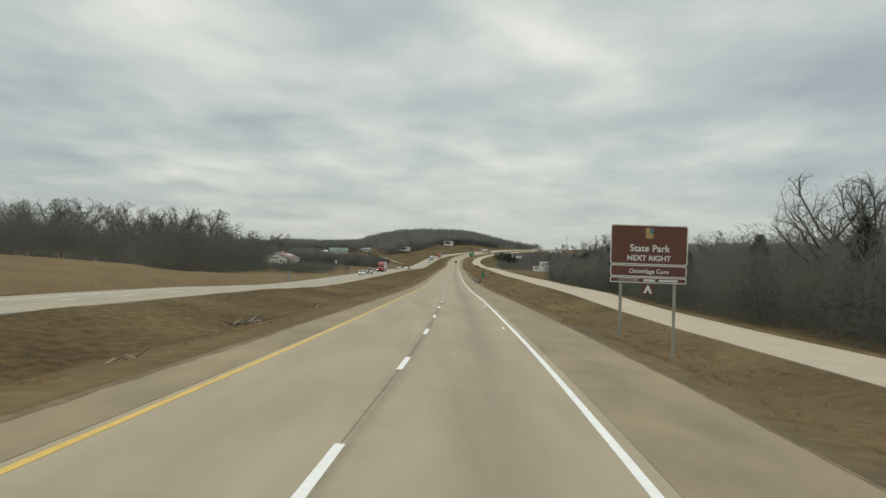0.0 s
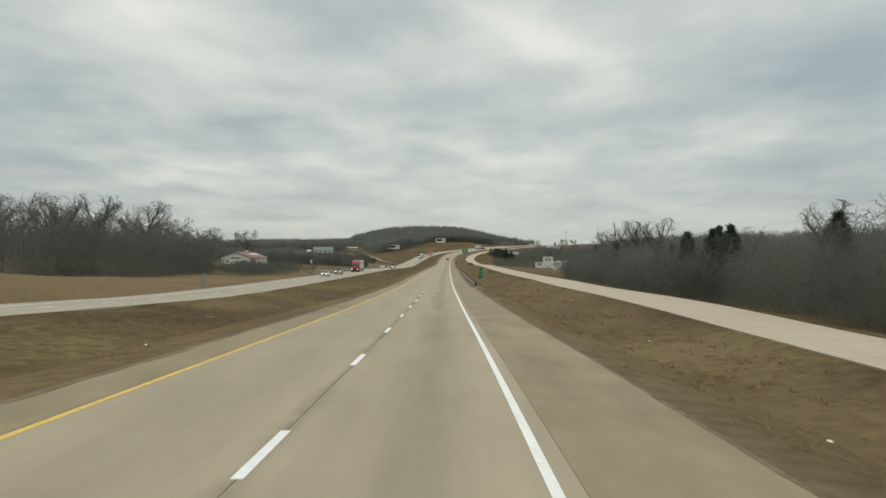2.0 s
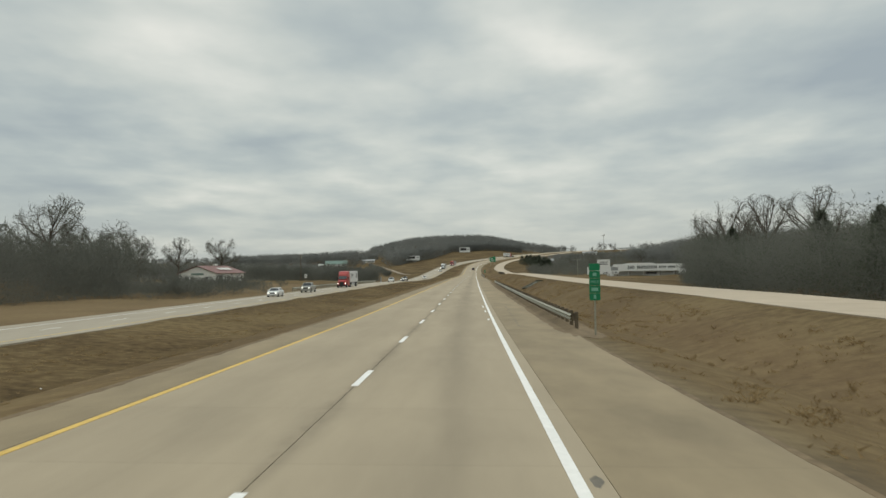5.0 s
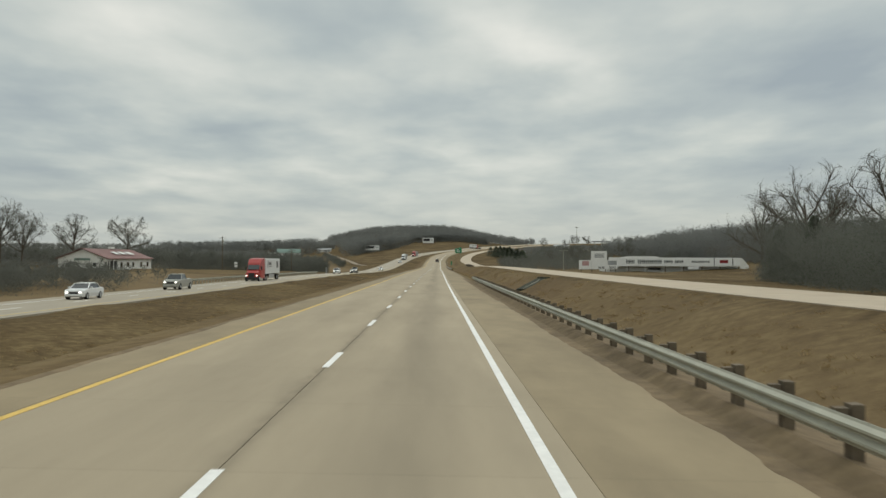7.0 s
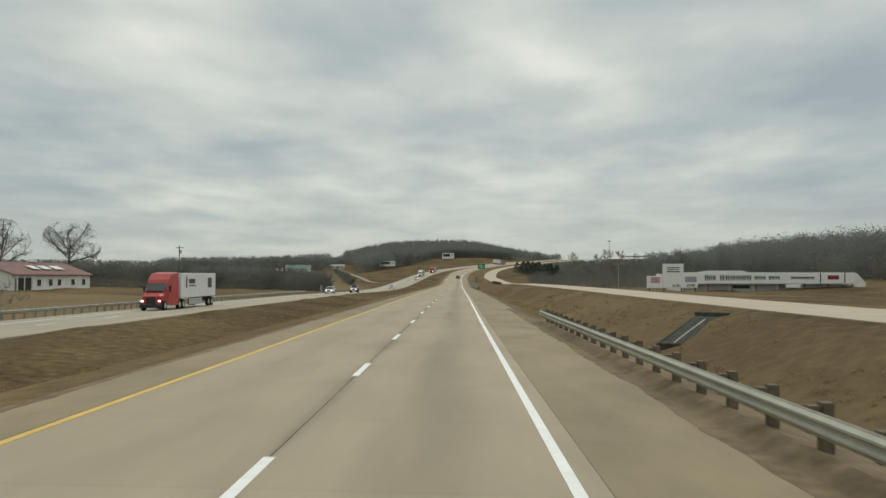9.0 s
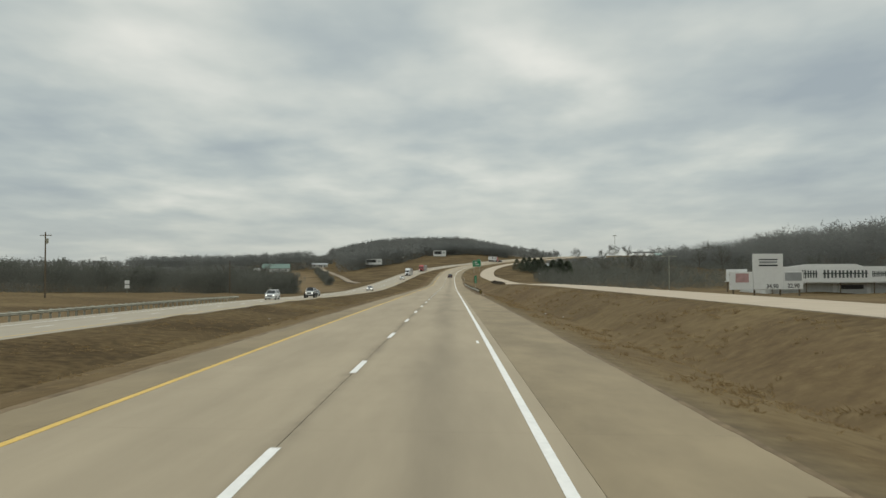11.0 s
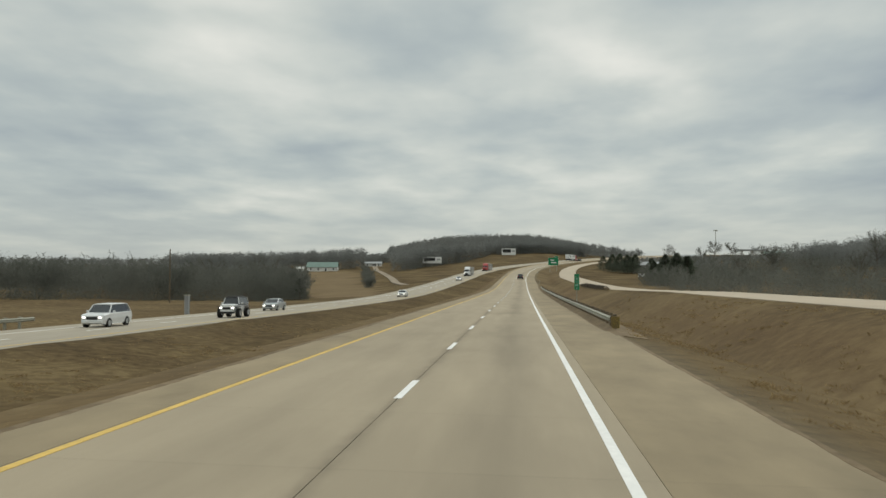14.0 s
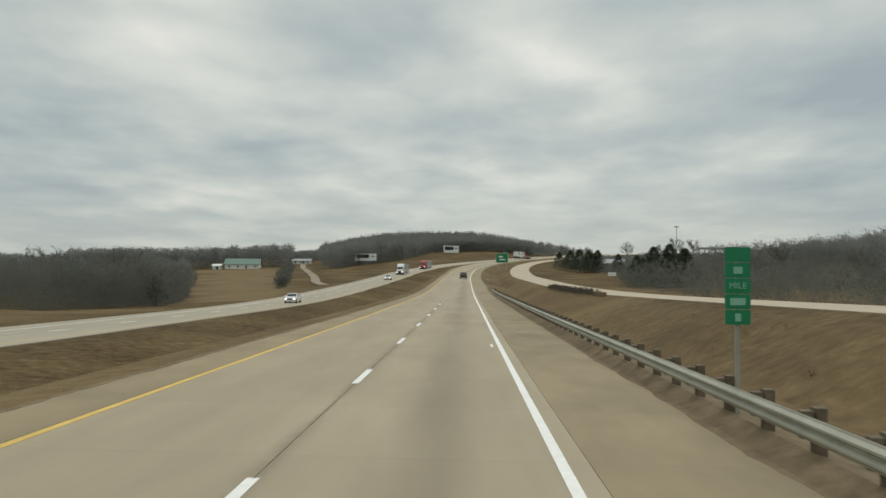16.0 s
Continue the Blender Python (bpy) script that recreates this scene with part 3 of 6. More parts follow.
def dash_row(parent, offset, top, y0, y1, phase):
    k0, k1 = math.ceil((y0 - phase) / 12.192), math.floor((y1 - phase) / 12.192)
    for k in range(k0, k1 + 1):
        y = phase + k * 12.192
        ribbon("lane_dash", y, y + 3.048, lambda v: offset(v) - 0.075, lambda v: offset(v) + 0.075, top, M_WHITE, parent, step=3.1, skirt=0.01, lift=0.006)



def ragged(base, amp):
    """An uneven edge: slow drift and small bites."""
    def edge(y):
        v = Vector((y * 0.09, base * 7.0, 0.0))
        return base + amp * (1.3 * noise.noise(v) + 0.7 * noise.noise(v * 6.1) + 0.45 * noise.noise(v * 21.0))
    return edge


def berm_rise(a, b):
    """Share of the full height of a bank of dirt that tapers out at both ends."""
    return lambda y: max(0.0, min(1.0, (y - a) / 9, (b - y) / 9))


for berm_a, berm_b in ((174, 314), (449, 620)):
    rise = berm_rise(berm_a, berm_b)
    ribbon("dirt_berm", berm_a, berm_b, ragged(4.74, 0.07), ragged(5.12, 0.03), lambda u, y, f=rise: main_top(u, y) + (0.0 if u < 4.95 else 0.2 * f(y) - 0.02), M_DIRT, road, step=0.5, skirt=0.06, lift=0.004, label="brown dirt and dead grass banked up below the guardrail")
    ribbon("dirt_berm", berm_a, berm_b, ragged(5.12, 0.03), ragged(6.3, 0.12), lambda u, y, f=rise: main_top(u, y) + (0.2 * f(y) - 0.02 if u < 5.6 else 0.06 * f(y) - 0.16), M_DIRT, road, step=0.5, skirt=0.3, lift=0.004)
ribbon("edge_dirt", 176, 330, ragged(4.42, 0.17), const(5.0), main_top, M_DIRT, road, step=0.35, skirt=0.02, lift=0.004, label="dirt and dead grass washed over the shoulder edge")
ribbon("edge_dirt", 452, 640, ragged(4.58, 0.13), const(5.0), main_top, M_DIRT, road, step=0.35, skirt=0.02, lift=0.004, label="dirt and dead grass washed over the shoulder edge")
ribbon("edge_dirt", -20, 176, ragged(4.90, 0.06), const(5.0), main_top, M_DIRT, road, step=0.35, skirt=0.02, lift=0.004)
ribbon("edge_dirt", 330, 452, ragged(4.88, 0.06), const(5.0), main_top, M_DIRT, road, step=0.35, skirt=0.02, lift=0.004)
ribbon("edge_dirt", -20, 640, const(-7.05), ragged(-6.85, 0.12), main_top, M_DIRT, road, step=0.35, skirt=0.02, lift=0.004)

dash_row(road, lane_at, main_top, -60, 1000, 0.0)
dash_row(far_road, lambda y: float(far_lane(y)[0]) - 4.98, far_top, -20, 1000, 4.0)


# ---- trees ----
def raw_mesh(name, verts, tris, mat):
    me = bpy.data.meshes.new(name)
    n, m = len(verts), len(tris)
    me.vertices.add(n)
    me.vertices.foreach_set("co", np.asarray(verts, np.float32).ravel())
    me.loops.add(m * 3)
    me.loops.foreach_set("vertex_index", np.asarray(tris, np.int32).ravel())
    me.polygons.add(m)
    me.polygons.foreach_set("loop_start", np.arange(0, m * 3, 3, dtype=np.int32))
    me.materials.append(mat)
    me.update(calc_edges=True)
    me.validate()
    return me


def sticks(a, b, ra, rb):
    """Three-sided tapered sticks from points a to points b."""
    d = b - a
    d = d / (np.linalg.norm(d, axis=1, keepdims=True) + 1e-9)
    ref = np.where(np.abs(d[:, 2:3]) > 0.9, np.array([[1.0, 0, 0]]), np.array([[0, 0, 1.0]]))
    e1 = np.cross(d, ref)
    e1 /= np.linalg.norm(e1, axis=1, keepdims=True) + 1e-9
    e2 = np.cross(d, e1)
    vs = []
    for k in range(3):
        c, s = math.cos(k * 2.0944), math.sin(k * 2.0944)
        vs.append(a + (e1 * c + e2 * s) * ra[:, None])
    for k in range(3):
        c, s = math.cos(k * 2.0944), math.sin(k * 2.0944)
        vs.append(b + (e1 * c + e2 * s) * rb[:, None])
    v = np.stack(vs, 1)
    n = len(a)
    base = (np.arange(n) * 6)[:, None, None]
    t = np.array([(0, 1, 4), (0, 4, 3), (1, 2, 5), (1, 5, 4), (2, 0, 3), (2, 3, 5)])[None]
    return v.reshape(-1, 3), (base + t).reshape(-1, 3)


def blades(a, b, w, rng):
    """Thin pointed blades from a to b, w wide at the foot."""
    d = b - a
    r = rng.normal(size=a.shape)
    e = np.cross(d, r)
    e /= np.linalg.norm(e, axis=1, keepdims=True) + 1e-9
    v = np.stack([a - e * w[:, None] / 2, a + e * w[:, None] / 2, b], 1).reshape(-1, 3)
    return v, np.arange(len(v)).reshape(-1, 3)


def join_geo(chunks):
    vs, ts, o = [], [], 0
    for v, t in chunks:
        vs.append(v)
        ts.append(t + o)
        o += len(v)
    return np.concatenate(vs), np.concatenate(ts)


def branch_out(rng, a, d, length, pieces, wander, lift):
    """Bent branches from points a in directions d: joints of shape (branch, piece + 1, 3)."""
    joints, p, d = [a], a, d / np.linalg.norm(d, axis=1, keepdims=True)
    for k in range(pieces):
        d = d + rng.normal(0, wander, d.shape) + np.array([0, 0, lift])
        d = d / np.linalg.norm(d, axis=1, keepdims=True)
        p = p + d * (length / pieces)[:, None] * rng.uniform(0.8, 1.2, (len(a), 1))
        joints.append(p)
    return np.stack(joints, 1)


def side_shoots(rng, joints, per, spread_, low):
    """Starts and directions of side branches along bent branches, per branch, from the share low upwards."""
    n, m = joints.shape[0], joints.shape[1] - 1
    s = np.sort(rng.uniform(low, 1.0, (n, per)), 1) * m * 0.999
    s[:, -1] = m * 0.999
    i = s.astype(int)
    f = (s - i)[..., None]
    row = np.arange(n)[:, None]
    p0, p1 = joints[row, i], joints[row, i + 1]
    d = p1 - p0
    d = d / (np.linalg.norm(d, axis=2, keepdims=True) + 1e-9)
    d = d + rng.normal(0, spread_, d.shape)
    return (p0 + (p1 - p0) * f).reshape(-1, 3), d.reshape(-1, 3)


def crown_form(seed, limbs, subs, twigs, tw, coarse=False):
    """Bare broad-crowned tree of height 1: a trunk, wandering limbs and branches as sticks, twigs as blades."""
    rng = np.random.default_rng(seed)
    fork = rng.uniform(0.26, 0.36)
    lean = rng.normal(0, 0.03, 2)
    waist = np.array([lean[0] * 0.5, lean[1] * 0.5, fork])
    tops = np.array([lean[0], lean[1], 0.62])
    n = limbs
    h0 = rng.uniform(fork * 0.85, 0.56, n)
    a = np.stack([lean[0] * h0 / 0.62, lean[1] * h0 / 0.62, h0], 1)
    turn = np.arange(n) * 2.4 + rng.uniform(0, 0.7, n)
    rise = 0.35 + 1.3 * (h0 - fork) / 0.3 + rng.uniform(-0.1, 0.35, n)
    d = np.stack([np.cos(turn), np.sin(turn), rise], 1)
    L1 = branch_out(rng, a, d, rng.uniform(0.38, 0.46, n) * (1.12 - 0.5 * (h0 - fork)), 4, 0.13, 0.06)
    a2, d2 = side_shoots(rng, L1, subs, 0.55, 0.25)
    L2 = branch_out(rng, a2, d2, rng.uniform(0.12, 0.22, len(a2)), 3, 0.28, 0.06)
    a3, d3 = side_shoots(rng, L2, twigs, 0.6, 0.1)
    L3 = branch_out(rng, a3, d3, rng.uniform(0.05, 0.11, len(a3)), 2, 0.35, 0.05)
    k = 3 if not coarse else 2

    mid, half = np.array([lean[0], lean[1], 0.60]), np.array([0.42, 0.42, 0.42])

    def dome(J):
        w = (J - mid) / half
        r = np.linalg.norm(w, axis=-1, keepdims=True)
        return mid + w / np.maximum(r, 1e-6) * np.where(r > 0.7, 0.7 + 0.3 * np.tanh((r - 0.7) / 0.3), r) * half

    a4, d4 = side_shoots(rng, L3, k, 0.7, 0.1)
    L4 = branch_out(rng, a4, d4, rng.uniform(0.025, 0.06, len(a4)), 1, 0.3, 0.03)
    L1, L2, L3, L4 = dome(L1), dome(L2), dome(L3), dome(L4)
    top = max(float(L4[..., 2].max()), 0.8)

    def runs(J, r0, r1):
        m = J.shape[1] - 1
        r = np.linspace(r0, r1, m + 1)
        return (J[:, :-1].reshape(-1, 3) / top, J[:, 1:].reshape(-1, 3) / top, np.tile(r[:-1], J.shape[0]), np.tile(r[1:], J.shape[0]))

    trunk = np.array([[0, 0, -0.03], waist]), np.array([waist, tops])
    if coarse:
        stem = [blades(trunk[0] / top, trunk[1] / top, np.array([0.008, 0.006]), rng)]
        A, B, ra, rb = runs(L1, 0.015, 0.006)
        stem.append(blades(A, B, ra, rng))
        fine = [blades(*runs(L2, 0.004, 0.002)[:2], np.full(L2.shape[0] * 3, tw * 1.9), rng)]
    else:
        stem = [sticks(trunk[0] / top, trunk[1] / top, np.array([0.024, 0.017]), np.array([0.017, 0.006])), sticks(*runs(L1, 0.010, 0.0032)), sticks(*runs(L2, 0.0032, 0.0014))]
        fine = []
    A, B = runs(L3, 1, 1)[:2]
    fine.append(blades(A, B, np.full(len(A), tw * 1.3), rng))
    A, B = runs(L4, 1, 1)[:2]
    fine.append(blades(A, B, np.full(len(A), tw), rng))
    return join_geo(stem), join_geo(fine)


def far_form(seed, n, tw):
    """Small rounded bare crown of height 1 for trees far off: a stem and short twigs filling the crown."""
    rng = np.random.default_rng(seed)
    half = np.array([rng.uniform(0.24, 0.31), rng.uniform(0.24, 0.31), rng.uniform(0.33, 0.39)])
    mid = np.array([0, 0, 1 - half[2]])
    d = rng.normal(0, 1, (n, 3))
    d /= np.linalg.norm(d, axis=1, keepdims=True)
    p = mid + d * half * rng.uniform(0.35, 0.93, (n, 1))
    q = p + rng.normal(0, 1, p.shape) * rng.uniform(0.03, 0.06, (n, 1))
    return join_geo([sticks(np.array([[0, 0, -0.03]]), np.array([[0, 0, 0.7]]), np.array([0.005]), np.array([0.002])), blades(p, q, np.full(n, tw), rng)])


def woods_geo(pts, hts, twigs, tw, rng, fill=0, wide=1.0, far=False):
    """Bare trees of a few rounded forms, turned and stretched, with the undergrowth between them."""
    pts, hts = np.asarray(pts, float), np.asarray(hts, float)
    limbs, subs = (4, 3) if twigs < 60 else (7, 5)
    mean = float(np.mean(hts))
    forms = [far_form(700 + k, twigs + 24, tw / mean) for k in range(6)] if far else [join_geo(crown_form(900 + k, limbs, subs, max(1, round(twigs / 46)), tw / mean, True)) for k in range(6)]
    pick = rng.integers(0, 6, len(pts))
    chunks = []
    for k, (v, t) in enumerate(forms):
        idx = np.nonzero(pick == k)[0]
        if not len(idx):
            continue
        an = rng.uniform(0, 2 * math.pi, len(idx))
        sx = hts[idx] * rng.uniform(0.85, 1.2, len(idx)) * wide
        c, s = np.cos(an) * sx, np.sin(an) * sx
        vv = np.stack([v[None, :, 0] * c[:, None] - v[None, :, 1] * s[:, None], v[None, :, 0] * s[:, None] + v[None, :, 1] * c[:, None], v[None, :, 2] * hts[idx][:, None]], 2) + pts[idx][:, None]
        chunks.append((vv.reshape(-1, 3), (t[None] + (np.arange(len(idx)) * len(v))[:, None, None]).reshape(-1, 3)))
    if fill:
        h2 = np.repeat(hts, fill)
        rad = np.maximum(h2 * 0.2, 1.6) * np.sqrt(rng.random(len(h2)))
        an = rng.uniform(0, 2 * math.pi, len(h2))
        zz = h2 * 0.72 * rng.random(len(h2)) ** 1.2
        p = np.repeat(pts, fill, 0) + np.stack([np.cos(an) * rad, np.sin(an) * rad, zz], 1)
        q = p + (rng.normal(0, 0.5, p.shape) + [0, 0, 0.45]) * (rng.uniform(0.035, 0.085, len(h2)) * np.minimum(h2, 9))[:, None]
        chunks.append(blades(p, q, tw * rng.uniform(0.6, 1.5, len(p)), rng))
    return join_geo(chunks)


def wood(name, label, area, count, hmin, hmax, twigs, tw, mat, seed, tall=0.0, brush=0, fill=0, grow=None):
    """A wood as one mass: area(rng) gives a place; tall: share of trees that stand out; grow(x, y): height by place."""
    rng = np.random.default_rng(seed)
    pts, hts = [], []
    while len(pts) < count:
        x, y = area(rng)
        pts.append((x, y, ground_z(x, y) - 0.1))
        h = rng.uniform(hmin, hmax) * (grow(x, y) if grow else 1.0)
        if rng.random() < tall:
            h *= rng.uniform(1.2, 1.45)
        hts.append(h)
    far = mat is M_TWIG_HAZE
    chunks = [woods_geo(pts, hts, twigs, tw, rng, fill=fill, far=far)]
    if brush:
        bp = []
        while len(bp) < brush:
            x, y = area(rng)
            bp.append((x, y, ground_z(x, y) - 0.4))
        chunks.append(woods_geo(bp, rng.uniform(1.8, 4.5, brush), int(twigs * 0.4), tw, rng, fill=int(twigs * 0.35), wide=1.5, far=far))
    v, t = join_geo(chunks)
    ob = new(name, raw_mesh(name, v, t, mat))
    return tagged(ob, label, "woodland", kind="stuff")


def undergrowth(name, label, area, n, low, high, size, width, mat, seed):
    """Dense brush and saplings that close the edge of a wood, as fine twigs; low, high: range of its height."""
    rng = np.random.default_rng(seed)
    spots = [area(rng) for _ in range(n // 60)]
    g = np.array([(x, y, ground_z(x, y) - 0.1) for x, y in spots])
    hs = rng.uniform(low, high, len(g)) * (1 + 0.25 * np.sin(g[:, 1] * 0.21) * np.sin(g[:, 1] * 0.083 + 1.0))
    base, h = np.repeat(g, 60, 0), np.repeat(hs, 60)
    rise = rng.random(len(h)) ** 1.1
    rad = (0.5 + 0.26 * h * np.sqrt(np.clip(1 - rise, 0, 1))) * np.sqrt(rng.random(len(h)))
    an = rng.uniform(0, 2 * math.pi, len(h))
    p = base + np.stack([np.cos(an) * rad, np.sin(an) * rad, rise * h], 1)
    q = p + (rng.normal(0, 0.6, p.shape) + [0, 0, 0.18]) * size * rng.uniform(0.5, 1.3, (len(h), 1))
    ob = new(name, raw_mesh(name, *blades(p, q, width * rng.uniform(0.6, 1.4, len(h)), rng), mat))
    return tagged(ob, label, "brush", kind="stuff")


def strip(y0, y1, inner, depth, power=1.4):
    """Places in a belt from inner(y) away from the road (sign of depth)."""
    def pick(rng):
        y = rng.uniform(y0, y1)
        return inner(y) + depth * rng.random() ** power, y
    return pick


def lerp(xs, ys):
    return lambda v: float(np.interp(v, xs, ys))


ROADSIDE = lerp([-30, 40, 110, 240, 300, 336], [25, 25.5, 26, 26, 39.5, 51])
wood("roadside_wood", "dense leafless grey-brown wood beside the frontage road", strip(22, 336, ROADSIDE, 42, 1.6), 430, 5.4, 6.9, 252, 0.028, M_TWIG, 11, tall=0.0, brush=300, fill=60,
     grow=lambda x, y: (1 + 0.013 * max(0.0, x - 26)) * lerp([-140, 80, 98, 106, 170, 240, 300, 350], [1.36, 1.36, 1.28, 1.08, 1.08, 1.0, 1.1, 1.2])(y - 2.5 * max(0.0, x - 28) * (y < 220)))
wood("field_wood", "tall leafless grey wood behind the mown field", strip(150, 430, lerp([150, 190, 250, 315, 350, 390, 430], [-95, -76, -70, -70, -82, -108, -128]), -80), 380, 11.0, 14.5, 216, 0.085, M_TWIG, 12, tall=0.02, brush=120, fill=60)
undergrowth("brush_edge", "dense grey-brown brush closing the edge of the roadside wood", strip(18, 336, lerp([-30, 40, 110, 240, 300, 336], [25.2, 25.7, 26.2, 26.2, 39.5, 51]), 13, 1.1), 260000, 3.4, 6.2, 0.42, 0.044, M_TWIG, 41)
undergrowth("brush_edge", "dense grey brush closing the edge of the field wood", strip(160, 430, lerp([150, 190, 250, 315, 350, 390, 430], [-95, -76, -70, -70, -82, -108, -128]), -14, 1.2), 90000, 5.0, 9.5, 0.8, 0.08, M_TWIG, 42)
undergrowth("brush_edge", "dense grey brush closing the edge of the valley wood", strip(505, 735, lerp([500, 530, 560, 590, 615, 700, 740], [-135, -92, -70, -56, -51, -74, -86]), -14, 1.2), 90000, 4.0, 7.0, 0.7, 0.075, M_TWIG, 43)
undergrowth("brush_edge", "low grey-brown brush on the bank beyond the frontage road", strip(500, 745, lerp([490, 515, 560, 640, 690, 745], [50, 34, 31, 33, 46, 62]), 55, 1.3), 105000, 1.5, 3.6, 0.55, 0.06, M_TWIG, 44)
undergrowth("brush_edge", "reddish-brown brush on the slope below the crest", strip(668, 850, lerp([668, 720, 850], [44, 46, 50]), 34, 1.2), 60000, 1.6, 3.4, 0.5, 0.06, M_TWIG, 45)
undergrowth("evergreen_scrub", "dark green cedar scrub scattered through the roadside wood", lambda r: (lambda y: (ROADSIDE(y) + 1 + 9 * r.random(), y))(14 + 320 * ((r.integers(0, 12) + r.random() ** 2 * 0.8) / 12)), 110000, 3.6, 6.4, 0.34, 0.06, M_CEDAR, 46)
undergrowth("brush_edge", "grey brush closing the edge of the wood behind the shop", strip(450, 760, lerp([450, 470, 500, 560, 660, 760], [128, 122, 108, 100, 100, 108]), 12, 1.2), 60000, 4.0, 7.5, 1.1, 0.16, M_TWIG_HAZE, 47)
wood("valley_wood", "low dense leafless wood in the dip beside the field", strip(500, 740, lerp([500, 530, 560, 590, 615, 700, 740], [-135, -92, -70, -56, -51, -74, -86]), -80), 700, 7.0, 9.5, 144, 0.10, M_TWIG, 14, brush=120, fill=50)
wood("valley_wood", "leafless wood spreading over the low ground beyond the field", strip(470, 980, lerp([470, 650, 740, 900, 980], [-160, -120, -88, -137, -165]), -330), 1900, 7, 10, 36, 0.5, M_TWIG_HAZE, 15, fill=22)
wood("ridge_wood", "leafless wood on the rise behind the long white shop", strip(370, 860, lerp([370, 470, 500, 560, 660, 760, 860], [150, 122, 108, 100, 100, 108, 128]), 170), 1300, 10.5, 14.5, 110, 0.23, M_TWIG_HAZE, 16, tall=0.0, brush=200, fill=50,
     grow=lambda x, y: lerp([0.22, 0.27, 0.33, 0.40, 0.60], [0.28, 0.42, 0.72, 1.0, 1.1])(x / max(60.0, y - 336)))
HILL_EDGE = lerp([-200, -75, -65, -52, -40, -27, 1, 30, 52, 75, 110], [935, 935, 975, 1040, 1092, 1190, 1202, 1206, 1196, 1230, 1300])


def hill_place(r):
    while True:
        x, y = r.uniform(-190, 130), r.uniform(940, 1540)
        if y > HILL_EDGE(x) + 4 and x > -0.163 * (y - 469) and (x - float(road_x(y))) / float(spread(y)) < -44:
            return x, y


wood("hill_wood", "dark leafless wood covering the far hill", hill_place, 1900, 10.5, 14, 36, 0.7, M_TWIG_HAZE, 17, brush=200, fill=24)
wood("hill_wood", "dark leafless wood at the foot of the far hill", lambda r: (lambda x: (x, HILL_EDGE(x) + 3 + 60 * r.random() ** 1.5))(r.uniform(-76, 62)), 520, 10, 13.5, 54, 0.5, M_TWIG_HAZE, 18, brush=260, fill=40, grow=lambda x, y: lerp([935, 970, 1040, 1120, 1200, 1260], [0.95, 1.05, 1.3, 1.2, 0.95, 0.85])(y))
wood("farm_wood", "leafless wood sheltering the farmhouse", lambda r: (lambda y: ((y - 469) * r.uniform(-0.46, -0.198), y))(r.uniform(1024, 1120)), 560, 12.5, 17, 54, 0.5, M_TWIG_HAZE, 26, brush=120, fill=34)
wood("far_wood", "distant leafless wood along the skyline", lambda r: (r.uniform(-800, -190), r.uniform(1060, 1500)), 1400, 8, 11, 14, 1.0, M_TWIG_HAZE, 19, fill=12)
wood("far_wood", "distant leafless wood on the low ridge", lambda r: (r.uniform(-950, -330), r.uniform(250, 1050)), 1200, 8, 11, 14, 0.9, M_TWIG_HAZE, 20, fill=12)
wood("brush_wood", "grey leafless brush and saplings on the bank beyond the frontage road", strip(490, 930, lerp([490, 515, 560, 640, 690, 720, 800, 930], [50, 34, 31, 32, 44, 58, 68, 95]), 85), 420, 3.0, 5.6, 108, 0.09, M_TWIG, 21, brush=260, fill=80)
wood("crest_brush", "grey brush and young trees on the slope below the crest", strip(740, 1040, lerp([740, 800, 860, 900, 940, 990, 1040], [56, 52, 46, 53, 66, 84, 103]), 110), 900, 2.2, 4.2, 44, 0.26, M_TWIG_HAZE, 28, brush=300, fill=30)
wood("crest_wood", "leafless trees on the crest beside the buildings", lambda r: (r.uniform(190, 460), r.uniform(1010, 1200)), 340, 9, 14, 36, 0.5, M_TWIG_HAZE, 22, fill=20)
wood("skyline_wood", "low distant line of leafless trees beyond the road's crest", lambda r: (lambda y: (float(road_x(y)) + r.uniform(-40, 330), y))(r.uniform(1420, 1620)), 420, 6, 10.5, 26, 0.8, M_TWIG_HAZE, 61, brush=160, fill=20)
wood("skyline_wood", "distant wood filling the dip beside the far hill, haze in its colour", lambda r: (lambda y: ((y - 469) * r.uniform(-0.30, -0.15), y))(r.uniform(1480, 1640)), 260, 12, 16, 26, 0.9, M_TWIG_HAZE, 62, fill=24)
wood("farm_wood", "grey leafless trees behind the house at the top of the lane", lambda r: (lambda y: ((y - 469) * r.uniform(-0.200, -0.164), y))(r.uniform(1122, 1190)), 110, 6, 9.5, 54, 0.5, M_TWIG_HAZE, 63, brush=50, fill=34)
wood("weeds", "dark dead weeds standing along the frontage road edge", lambda r: (lambda y: (float(road_x(y)) + float(side_road(y)[0]) - 0.5 + r.normal(0, 0.35), y))(r.uniform(568, 612)), 240, 0.5, 0.95, 64, 0.03, M_BARK, 27, fill=16)
wood("grass_tufts", "low tufts of tan dead grass on the mown bank", lambda r: (lambda y: (float(road_x(y)) + r.uniform(7.5, 14), y))(r.uniform(10, 520)), 240, 0.16, 0.42, 72, 0.012, M_BLADE, 29, fill=14)
wood("thicket", "low dark leafless thicket in a gully beside the far carriageway", lambda r: (r.normal(-59, 7), r.normal(318, 16)), 120, 2.4, 4.8, 220, 0.05, M_TWIG, 24, brush=90, fill=110)
